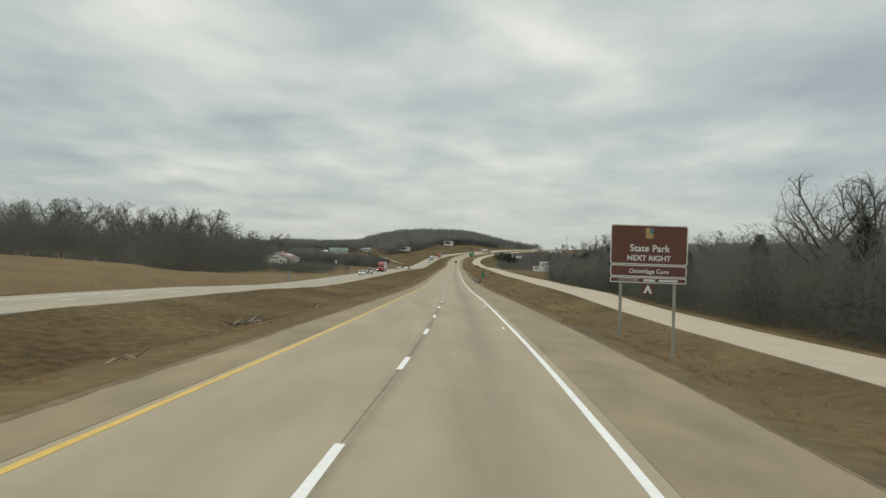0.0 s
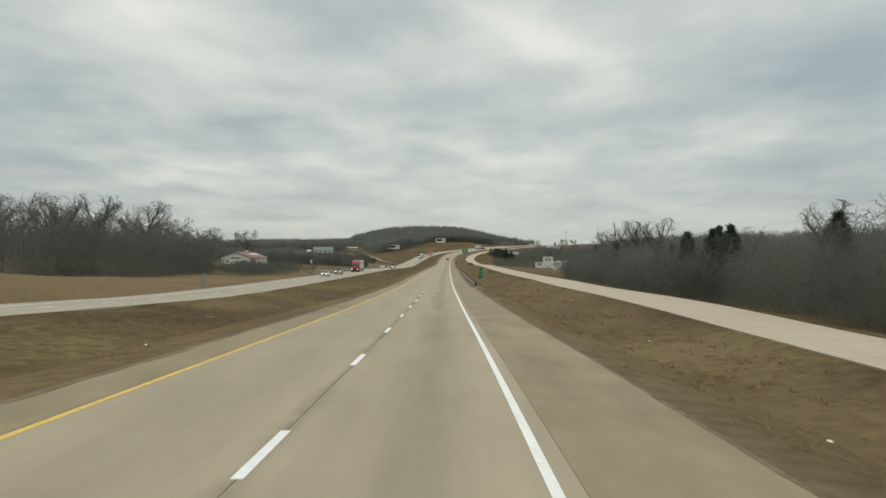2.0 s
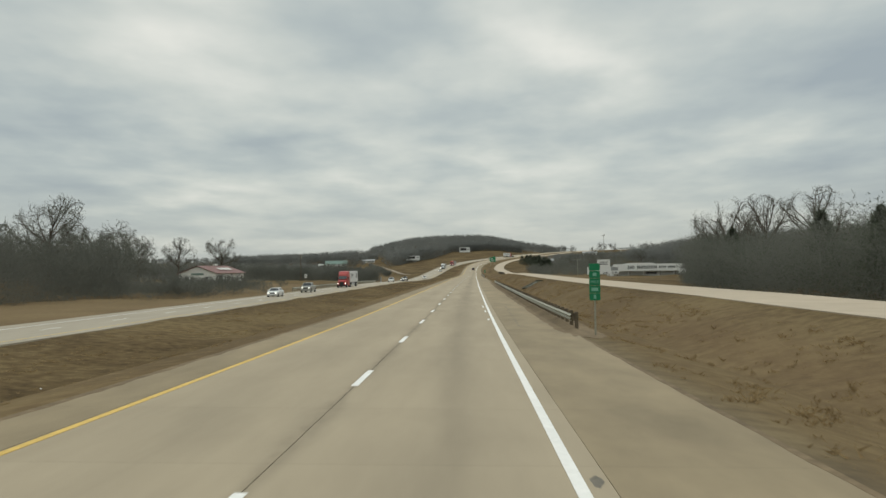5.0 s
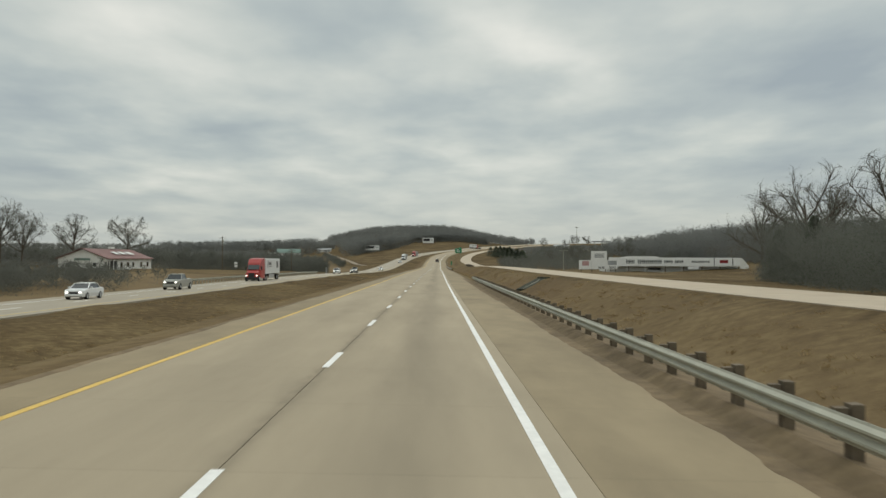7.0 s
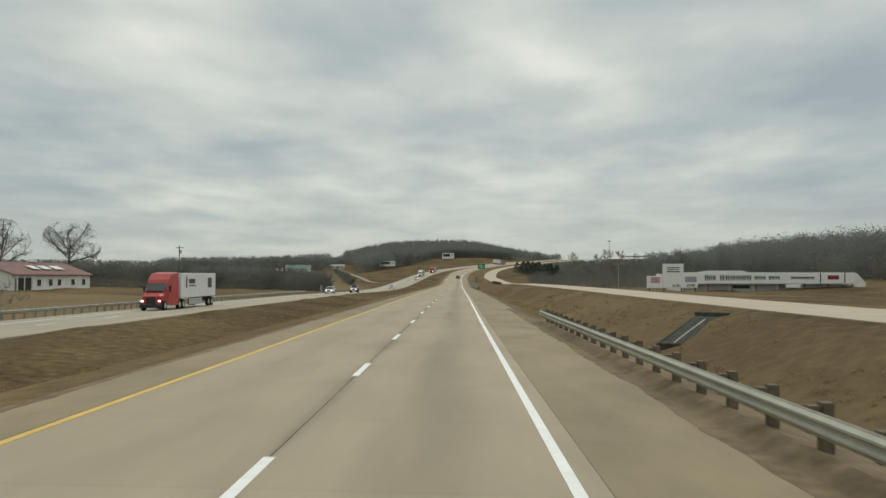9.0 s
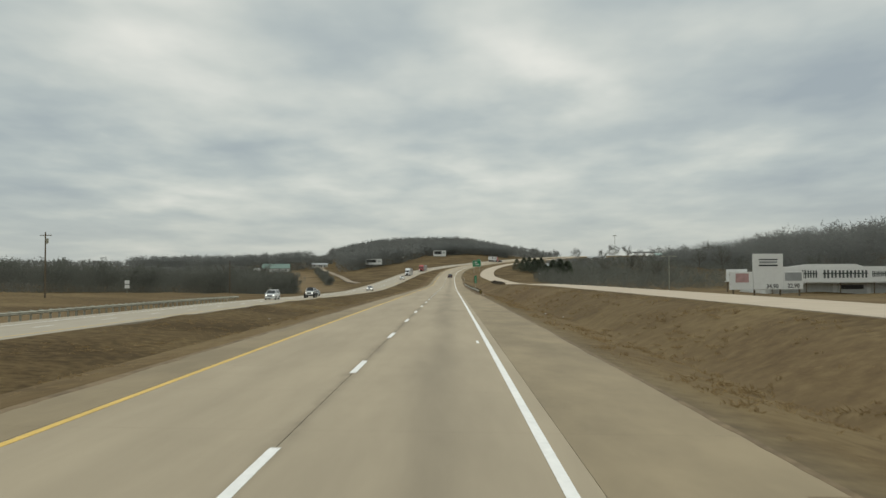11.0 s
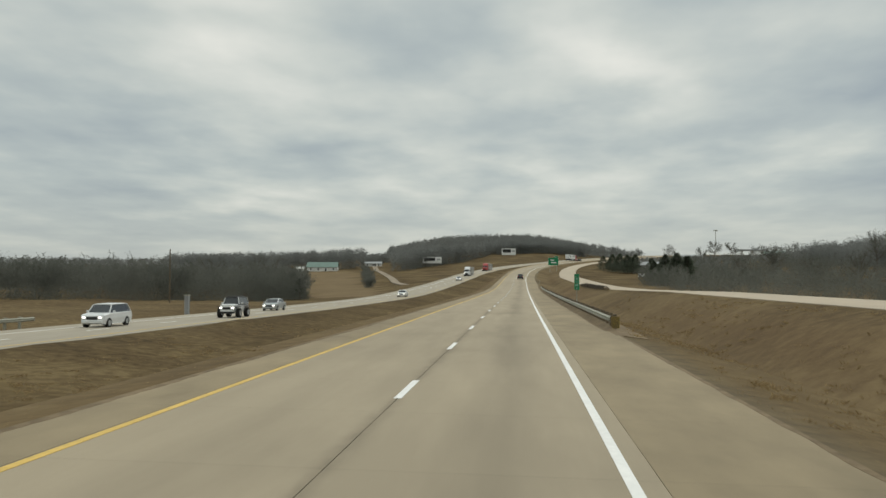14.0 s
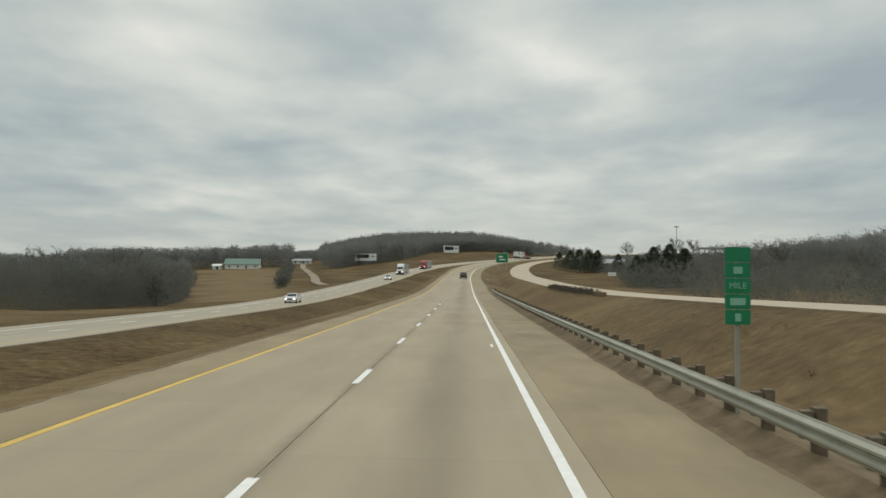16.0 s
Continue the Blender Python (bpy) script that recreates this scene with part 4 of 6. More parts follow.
wood("hedge", "ragged leafless hedge line climbing beside the tan field", lambda r: (lambda y: (-59.7 - 0.185 * (y - 754) + r.normal(0, 0.9), y))(754 + 190 * r.random() ** 1.4), 80, 2.4, 5.6, 110, 0.14, M_TWIG, 25, brush=40, fill=70)
wood("crest_wood", "leafless trees on the rise behind the low brush", strip(640, 960, lerp([640, 760, 960], [165, 170, 215]), 160), 480, 7, 11, 36, 0.48, M_TWIG_HAZE, 23, fill=20)


TREES = []
for sd, tw in ((3, 0.0015), (8, 0.0015), (15, 0.0015), (21, 0.0015), (34, 0.0015), (43, 0.0030), (58, 0.0030), (65, 0.0030), (71, 0.0030)):
    wgeo, tgeo = crown_form(sd, 11, 12, 8, tw)
    TREES.append((raw_mesh("trunk", *wgeo, M_BARK), raw_mesh("crown", *tgeo, M_TWIG)))


def bare_tree(x, y, h, kind, turn, label):
    ob = empty("bare_tree", Matrix.Translation((x, y, ground_z(x, y) - 0.05)) @ Matrix.Rotation(turn, 4, "Z"), label, "tree", "bare trees")
    ob.scale = (h, h, h)
    for nm, me in zip(("trunk", "crown"), TREES[kind]):
        new(nm, me).parent = ob
    return ob


rng = np.random.default_rng(5)
TALL = "tall leafless deciduous tree at the edge of the roadside wood"
HOUSE = "large leafless tree behind the white red-roofed building"
OAK = "tall leafless oak above the field wood"
VALE = "leafless tree rising above the valley wood"
BANK = "leafless young tree among low brush on the grassy bank"
CREST = "leafless tree on the crest beside the lamp mast"
for x, y, h, k, label in ((55, 344, 15.5, 0, TALL), (56, 328, 18.2, 1, TALL), (57, 306, 16.8, 2, TALL), (60, 292, 17, 3, TALL), (63, 335, 16, 4, TALL), (34, 72, 14.8, 1, TALL), (34.5, 63.5, 13.2, 2, TALL),
                          (50, 164, 12.6, 3, TALL), (53, 200, 10, 2, TALL), (52, 240, 10.5, 1, TALL), (54, 270, 13, 0, TALL),
                          (-100, 482, 17.5, 0, HOUSE), (-116, 478, 17.5, 1, HOUSE), (-132, 478, 18.5, 2, HOUSE), (-140, 480, 22.5, 3, HOUSE), (-148, 476, 21, 4, HOUSE), (-157, 480, 23, 0, HOUSE), (-166, 478, 23, 2, HOUSE),
                          (-146, 327, 25.0, 0, OAK), (-108, 262, 19.6, 1, OAK), (-129, 330, 24.7, 2, OAK), (-108, 293, 21.6, 3, OAK), (-92, 278, 21.4, 4, OAK), (-102, 346, 23.9, 0, OAK), (-131, 256, 20.2, 2, OAK), (-134, 274, 20.6, 4, OAK), (-149, 315, 23.8, 1, OAK), (-94, 260, 19.7, 2, OAK), (-180, 338, 25.0, 3, OAK), (-161, 276, 21.0, 0, OAK),
                          (-83, 640, 12, 0, VALE), (-77, 650, 12, 3, VALE), (-78, 662, 13, 1, VALE), (-69, 652, 12.8, 2, VALE),
                          (58, 640, 7.5, 0, BANK), (74, 668, 9, 2, BANK), (96, 650, 8.5, 1, BANK), (112, 690, 11, 3, BANK), (84, 702, 8, 0, BANK), (128, 672, 12, 2, BANK), (66, 612, 7, 3, BANK), (92, 610, 9.5, 1, BANK), (118, 628, 10.5, 0, BANK), (60, 566, 7.5, 2, BANK),
                          (97, 975, 11.5, 1, CREST), (117, 978, 9.5, 2, CREST), (125, 975, 13, 0, CREST), (135, 975, 12, 4, CREST)):
    bare_tree(x, y, h, k % 5 if label == TALL else 5 + k % 4, float(rng.uniform(0, 6.28)), label)


def cedar_mesh(seed):
    r = np.random.default_rng(seed)
    n = 3600
    z = r.random(n) ** 0.8
    rad = (1 - z) ** 0.8 * 0.30 * (0.3 + 0.7 * r.random(n)) * (1 + 0.25 * np.sin(z * 23 + seed))
    ang = r.uniform(0, 6.283, n)
    p = np.stack([np.cos(ang) * rad, np.sin(ang) * rad, 0.06 + z * 0.92], 1)
    d = np.stack([np.cos(ang), np.sin(ang), r.uniform(-0.2, 0.9, n)], 1) + r.normal(0, 0.35, (n, 3))
    q = p + d * r.uniform(0.02, 0.05, (n, 1))
    return blades(p, q, np.full(n, 0.013), r)


CEDARS = [(raw_mesh("trunk", *sticks(np.array([[0, 0, -0.04]]), np.array([[0, 0, 0.85]]), np.array([0.02]), np.array([0.004])), M_BARK), raw_mesh("foliage", *cedar_mesh(s), M_CEDAR)) for s in (1, 2)]


def cedar(x, y, h, k, label):
    ob = empty("cedar", Matrix.Translation((x, y, ground_z(x, y) - 0.05)) @ Matrix.Rotation(h * 7.0, 4, "Z"), label, "tree", "cedars")
    ob.scale = (h * (1.15 if y < 400 else 1.7),) * 2 + (h,)
    for nm, me in zip(("trunk", "foliage"), CEDARS[k % 2]):
        new(nm, me).parent = ob


CL = "dark green cedar in front of the leafless wood"
for i, (x, y, h) in enumerate(((30, 104, 7), (33, 122, 8.5), (28.5, 141, 7.6), (31, 147, 8.2), (29.5, 154, 7.8), (34, 152, 8.6), (30, 170, 7), (36, 186, 7), (31, 205, 7), (35, 226, 8), (30, 78, 8.5), (32, 60, 9.5), (37, 262, 8), (44, 300, 8), (47, 318, 7), (38, 135, 7.5), (40, 168, 7.2))):
    cedar(x, y, h, i, CL)
for i, (x, y, h) in enumerate(((37.5, 652, 6.5), (39.5, 645, 8.2), (41.5, 640, 8.5), (43.5, 636, 7.6), (45, 643, 7.5), (40.5, 660, 6), (39, 812, 7), (42, 800, 8), (44, 790, 8.5), (46, 780, 8), (47, 770, 7), (50, 785, 8), (53, 760, 6.5), (41, 806, 5.5), (43, 795, 6), (45, 784, 6.2), (48, 778, 6), (49, 792, 7), (42.5, 646, 6.5), (40, 638, 6), (-54, 622, 5.4), (-60, 634, 6.2))):
    cedar(x, y, h, i, "dark green cedar on the bank beside the road")


# ---- roadside furniture ----
def placed(u, y, z=0.0, turn=0.0):
    x = float(road_x(y)) + u * float(spread(y))
    return Matrix.Translation((x, y, z)) @ Matrix.Rotation(turn, 4, "Z")


def ground_at(u, y):
    return ground_z(float(road_x(y)) + u * float(spread(y)), y)


BEAM = ((0.0, 0.0), (0.012, 0.03), (0.075, 0.07), (0.075, 0.10), (0.012, 0.145), (0.012, 0.165), (0.075, 0.21), (0.075, 0.24), (0.012, 0.28), (0.0, 0.31))


def beam_mesh(y0, y1, u, face, base):
    """A length of W-beam between two stations; face: side it bulges to."""
    vs, fs = [], []
    for y in (y0, y1):
        cx = float(road_x(y)) + u * float(spread(y))
        for dx, dz in BEAM:
            vs.append((cx + face * dx, y, base(y) + 0.42 + dz))
        for dx, dz in BEAM:
            vs.append((cx + face * (dx - 0.008), y, base(y) + 0.42 + dz))
    n = len(BEAM)
    for k in range(n - 1):
        fs.append((k, k + 1, 2 * n + k + 1, 2 * n + k))
        fs.append((n + k, n + k + 1, 3 * n + k + 1, 3 * n + k))
    fs += [(0, n, 3 * n, 2 * n), (n - 1, 2 * n - 1, 4 * n - 1, 3 * n - 1)]
    return mesh_of("beam", vs, fs, M_GALV)


def guardrail(y0, y1, u, face, base, label, wood=M_POST):
    rail = empty("guardrail", placed(0, 0), label, "guardrail", "guardrails")
    inv = rail.matrix_basis.inverted()
    nseg = int((y1 - y0) / 3.81)
    post = mesh_of("post", *box_data(0.15, 0.2, 0.95), wood)
    block = mesh_of("block", *box_data(0.15, 0.15, 0.36), wood)
    for i in range(nseg):
        a = y0 + i * 3.81
        ob = new("beam", beam_mesh(a, a + 3.83, u, face, base))
        ob.parent = rail
        ob.matrix_parent_inverse = inv
        for s in (0.4, 2.305):
            y = a + s
            x = float(road_x(y)) + u * float(spread(y))
            for nm, me, dx, z0 in (("post", post, -0.26, -0.15), ("block", block, -0.09, 0.40)):
                o = new(nm, me)
                o.parent = rail
                o.matrix_parent_inverse = inv
                o.matrix_basis = Matrix.Translation((x + face * dx, y, base(y) + z0))
    return rail


def box_data(sx, sy, sz):
    v = [(x * sx / 2, y * sy / 2, z * sz) for x in (-1, 1) for y in (-1, 1) for z in (0, 1)]
    f = [(0, 1, 3, 2), (4, 6, 7, 5), (0, 4, 5, 1), (2, 3, 7, 6), (0, 2, 6, 4), (1, 5, 7, 3)]
    return v, f


def near_base(y):
    return float(road_z(y)) - 0.12


guardrail(178, 308, 5.05, -1, near_base, "long galvanised W-beam guardrail on dark wooden posts at the shoulder")
rail_b = guardrail(453, 613, 4.95, -1, near_base, "galvanised W-beam guardrail with striped end panel at the shoulder")
guardrail(322, 476, -37.2, 1, lambda y: float(road_z(y) + far_lane(y)[1]) - 0.15, "galvanised guardrail along the outer edge of the far carriageway", M_GALV)


def marker_panel(parent, u, y, z):
    """Yellow and black striped end panel."""
    m = placed(u, y, z)
    inv = parent.matrix_basis.inverted()
    p = part("end_panel", boxp(0, 0, 0.62, 0.62, 0.03, 0.72, 0.006), M_CHEVY, parent, "yellow and black striped end panel")
    p.matrix_parent_inverse = inv
    p.matrix_basis = m @ Matrix.Diagonal((0.62, 1.0, 0.78, 1.0))
    for i in range(-3, 4):
        b = bmesh.new()
        pts = [(i * 0.17 - 0.36, 0.27), (i * 0.17 - 0.28, 0.27), (i * 0.17 + 0.36, 0.97), (i * 0.17 + 0.28, 0.97)]
        pts = [(max(-0.3, min(0.3, a)), c) for a, c in pts]
        if len({round(a, 3) for a, _ in pts}) < 2:
            b.free()
            continue
        pts2 = [pts[0], pts[1], pts[2], pts[3]]
        prism(b, pts2, "y", -0.024, -0.018)
        s = part("stripe", b, M_DARK, p)


marker_panel(rail_b, 5.15, 452.6, near_base(452.6) - 0.05)


def text_mesh(name, body, size, mat, parent, m, label="", bold=0.0):
    cu = bpy.data.curves.new(name, "FONT")
    cu.body, cu.size, cu.align_x, cu.align_y = body, size, "CENTER", "CENTER"
    cu.offset = bold
    cu.extrude = 0.004
    tmp = bpy.data.objects.new(name, cu)
    scene.collection.objects.link(tmp)
    bpy.context.view_layer.update()
    me = bpy.data.meshes.new_from_object(tmp.evaluated_get(bpy.context.evaluated_depsgraph_get()))
    bpy.data.objects.remove(tmp)
    me.materials.clear()
    me.materials.append(mat)
    ob = new(name, me)
    ob.parent = parent
    ob.matrix_basis = m
    if label:
        ob["label"] = label
    return ob


def facing(x, z, y=-0.03):
    """Pose of lettering on a board that faces the traffic (towards -y)."""
    return pose(x, y, z, 90, 0, 0)


def round_rect(w, h, r, n=4):
    pts = []
    for cx, cy, a0 in ((w / 2 - r, h / 2 - r, 0), (-w / 2 + r, h / 2 - r, 90), (-w / 2 + r, -h / 2 + r, 180), (w / 2 - r, -h / 2 + r, 270)):
        for i in range(n + 1):
            a = radians(a0 + 90 * i / n)
            pts.append((cx + r * math.cos(a), cy + r * math.sin(a)))
    return pts


def board(name, parent, cx, cz, w, h, mat, border=M_SIGNWHITE, y=0.0, r=0.12):
    """A sign panel with a raised pale border, facing -y."""
    base = part(name, prismp([(cx + a, cz + b) for a, b in round_rect(w, h, r)], "y", y - 0.012, y + 0.012), border, parent)
    part("field", prismp([(cx + a, cz + b) for a, b in round_rect(w - 0.09, h - 0.09, r * 0.8)], "y", y - 0.018, y - 0.0125), mat, base)
    return base


def park_sign():
    z0 = -0.25
    x0, y0 = 8.85, 32.8
    s = empty("park_sign", pose(x0, y0, 0, 0, 0, -3), "large brown state park road sign on two steel posts", "road sign")
    for px in (-1.28, 1.28):
        g = ground_z(x0 + px, y0)
        part("post", boxp(px, 0.09, (g - 0.3 + 4.3) / 2, 0.14, 0.1, 4.3 - (g - 0.3), 0.01), M_GALV, s, "grey steel post")
    board("main_panel", s, 0, 3.47, 3.66, 1.9, M_SIGNBROWN)
    board("lower_panel", s, 0, 2.21, 3.62, 0.56, M_SIGNBROWN)
    board("strip_panel", s, 0, 1.77, 3.62, 0.27, M_SIGNBROWN, r=0.04)
    text_mesh("lettering", "State Park", 0.46, M_SIGNWHITE, s, facing(0.03, 3.29), bold=0.008)
    text_mesh("lettering", "NEXT RIGHT", 0.36, M_SIGNWHITE, s, facing(-0.0, 2.82), bold=0.008)
    text_mesh("lettering", "Onondaga Cave", 0.29, M_SIGNWHITE, s, facing(0.02, 2.19), bold=0.005)
    text_mesh("lettering", "CAVE TOURS", 0.17, M_SIGNWHITE, s, facing(-0.95, 1.765))
    for bx, bw in ((0.05, 0.55), (0.95, 0.9)):
        part("word_bar", boxp(bx, -0.025, 1.765, bw, 0.01, 0.1), M_SIGNWHITE, s, "white bar of small lettering")
    e = part("emblem", prismp([(-0.18 + a * 0.36, 3.78 + b * 0.5) for a, b in ((0, 0.1), (0.1, 0), (0.9, 0), (1, 0.1), (1, 1), (0, 1))], "y", -0.034, -0.02), M_EMBLEM, s, "small tan and blue emblem")
    part("corner", boxp(0.1, -0.037, 4.13, 0.13, 0.006, 0.26), M_EMBLUE, e)
    c = part("camp_plate", boxp(0, 0, 1.33, 0.55, 0.024, 0.55, 0.01), M_SIGNBROWN, s, "small square camping sign")
    part("tent", prismp([(-0.21, 1.14), (-0.09, 1.14), (0, 1.34), (0.09, 1.14), (0.21, 1.14), (0.02, 1.55), (-0.02, 1.55)], "y", -0.02, -0.0125), M_SIGNWHITE, c, "white tent symbol")
    part("hanger", boxp(0, 0.03, 1.6, 0.06, 0.03, 0.3), M_GALV, s)
    return s


M_EMBLEM = material("emblem_tan", shades(0.40, 0.32, 0.14, 0.1), 0.6, 4)
M_EMBLUE = material("emblem_blue", shades(0.03, 0.22, 0.28, 0.1), 0.6, 4)
park_sign()


M_SIGNPALE = material("weathered_sign_figures", shades(0.20, 0.42, 0.33, 0.1), 0.6, 3)


def mile_sign(u, y, w, top, bottom, label):
    x = float(road_x(y)) + u
    g = ground_z(x, y)
    s = empty("mile_sign", pose(x, y, 0, 0, 0, -4), label, "road sign", "green mile signs")
    part("post", boxp(0, 0.05, (g - 0.3 + top) / 2, 0.07, 0.07, top - g + 0.3), M_GALV, s, "steel post")
    n = 5
    h = (top - bottom) / n
    for i in range(n):
        zc = top - h * (i + 0.5)
        p = board("panel", s, 0, zc, w, h - 0.015, M_SIGNGREEN, M_SIGNGREEN, r=0.03)
        if i == 2:
            text_mesh("lettering", "MILE", h * 0.55, M_SIGNPALE, p, facing(0, zc, -0.025))
        elif i in (1, 3):
            part("word_bar", boxp(0, -0.022, zc, w * (0.35 if i == 1 else 0.6), 0.006, h * 0.45), M_SIGNPALE, p, "pale bar of figures")
        elif i == 4:
            part("word_bar", boxp(0, -0.022, zc, w * 0.22, 0.006, h * 0.5), M_SIGNPALE, p, "pale bar of figures")


mile_sign(5.8, 176, 0.45, -0.34, -1.87, "tall narrow green mile sign behind the guardrail start")
mile_sign(5.27, 483.6, 0.43, -1.75, -3.1, "tall narrow green mile sign behind the guardrail")


def exit_sign():
    y0 = 800.0
    x0 = float(road_x(y0)) + 11.6
    g = ground_z(x0, y0)
    s = empty("exit_sign", pose(x0, y0, 0, 0, 0, -5), "large green exit direction sign on two posts by the road", "road sign")
    zc = 4.6
    for px in (-1.5, 1.5):
        part("post", boxp(px, 0.1, (g - 0.3 + zc) / 2, 0.2, 0.14, zc - g + 0.3), M_GALV, s)
    p = board("panel", s, 0, zc, 4.6, 3.4, M_SIGNGREEN, r=0.2)
    part("word_bar", boxp(-0.5, -0.03, zc + 0.6, 1.6, 0.01, 0.45), M_SIGNWHITE, p, "white bar of lettering")
    part("word_bar", boxp(0.1, -0.03, zc - 0.5, 2.4, 0.01, 0.4), M_SIGNWHITE, p, "white bar of lettering")
    t = board("exit_tab", s, 1.2, zc + 2.05, 1.8, 0.65, M_SIGNGREEN, r=0.08)


exit_sign()


def billboard(x, y, zc, w, h, turn, label):
    g = ground_z(x, y)
    s = empty("billboard", pose(x, y, 0, 0, 0, turn), label, "billboard", "billboards")
    for px in (-w * 0.35, -w * 0.12, w * 0.12, w * 0.35):
        part("post", boxp(px, 0.2, (g - 0.4 + zc) / 2, 0.3, 0.3, zc - g + 0.4), M_POST, s)
    p = part("panel", boxp(0, 0, zc, w, 0.15, h, 0.02), M_SIGNWHITE, s, "white advertising face")
    part("picture", boxp(-w * 0.13, -0.085, zc + h * 0.12, w * 0.58, 0.012, h * 0.5), M_DARK, p, "dark printed picture")
    part("word_bar", boxp(w * 0.33, -0.085, zc + h * 0.1, w * 0.18, 0.012, h * 0.22), M_ROOFGREY, p, "grey printed block")
    part("catwalk", boxp(0, -0.4, zc - h / 2 - 0.1, w, 0.7, 0.08), M_GALV, s)


billboard(-58.5, 995, 8.9, 13.2, 4.3, -3, "wide low billboard with a dark picture in the grass")
billboard(-8.8, 1183, 19.8, 12.6, 5.8, 2, "white billboard below the wooded hill")


def utility_pole(x, y, top, label, arms=True):
    g = ground_z(x, y)
    s = empty("utility_pole", pose(x, y, g), label, "utility pole", "utility poles")
    part("pole", cylp((0, 0, -0.4), (0, 0, top - g), 0.15, 0.10, 8), M_POST, s)
    if arms:
        part("crossarm", boxp(0, 0.14, top - g - 0.5, 1.8, 0.1, 0.12), M_POST, s)
        part("transformer", cylp((0.28, 0, top - g - 1.8), (0.28, 0, top - g - 1.0), 0.2, 0.2, 10), M_GALV, s)


utility_pole(-62.1, 454, 5.4, "dark wooden utility pole in the field")
utility_pole(-58.2, 551.5, 2.6, "grey wooden utility pole in front of the wood", False)


def tall_lamp(x, y, top, label):
    g = ground_z(x, y)
    s = empty("lamp_mast", pose(x, y, g), label, "street lamp")
    part("mast", cylp((0, 0, -0.5), (0, 0, top - g), 0.28, 0.14, 8), M_GALV, s)
    hd = part("head", cylp((0, 0, top - g), (0, 0, top - g + 0.35), 1.3, 1.0, 10), M_GALV, s, "round cluster of floodlights")
    for i in range(6):
        a = i * math.pi / 3
        part("floodlight", boxp(1.2 * math.cos(a), 1.2 * math.sin(a), top - g - 0.2, 0.7, 0.5, 0.45, 0.05), M_SIGNWHITE, hd)


tall_lamp(128.6, 988, 28.0, "tall grey lamp mast with a ring of floodlights on the crest")


def pole_lamp():
    x, y = 42.4, 485.5
    g = ground_z(x, y)
    s = empty("car_park_lamp", pose(x, y, g), "slim grey car park lamp with two arms", "street lamp")
    part("pole", cylp((0, 0, -0.3), (0, 0, 6.6), 0.09, 0.07, 8), M_GALV, s)
    part("arm", boxp(0, 0, 6.6, 2.2, 0.08, 0.08), M_GALV, s)
    for sx in (-1.1, 1.1):
        part("lamp_head", boxp(sx, 0, 6.55, 0.7, 0.35, 0.18, 0.03), M_GALV, s)


pole_lamp()


def route_sign():
    x, y = -72.3, 515.4
    g = ground_z(x, y)
    s = empty("route_sign", pose(x, y, g), "two small white sign plates on a post in the field", "road sign")
    part("post", boxp(0, 0.05, 1.3, 0.07, 0.07, 3.4), M_GALV, s)
    part("upper_plate", boxp(0, 0, 2.75, 1.1, 0.03, 0.8, 0.008), M_SIGNWHITE, s)
    part("lower_plate", boxp(0, 0, 1.75, 1.1, 0.03, 0.8, 0.008), M_SIGNWHITE, s)


route_sign()


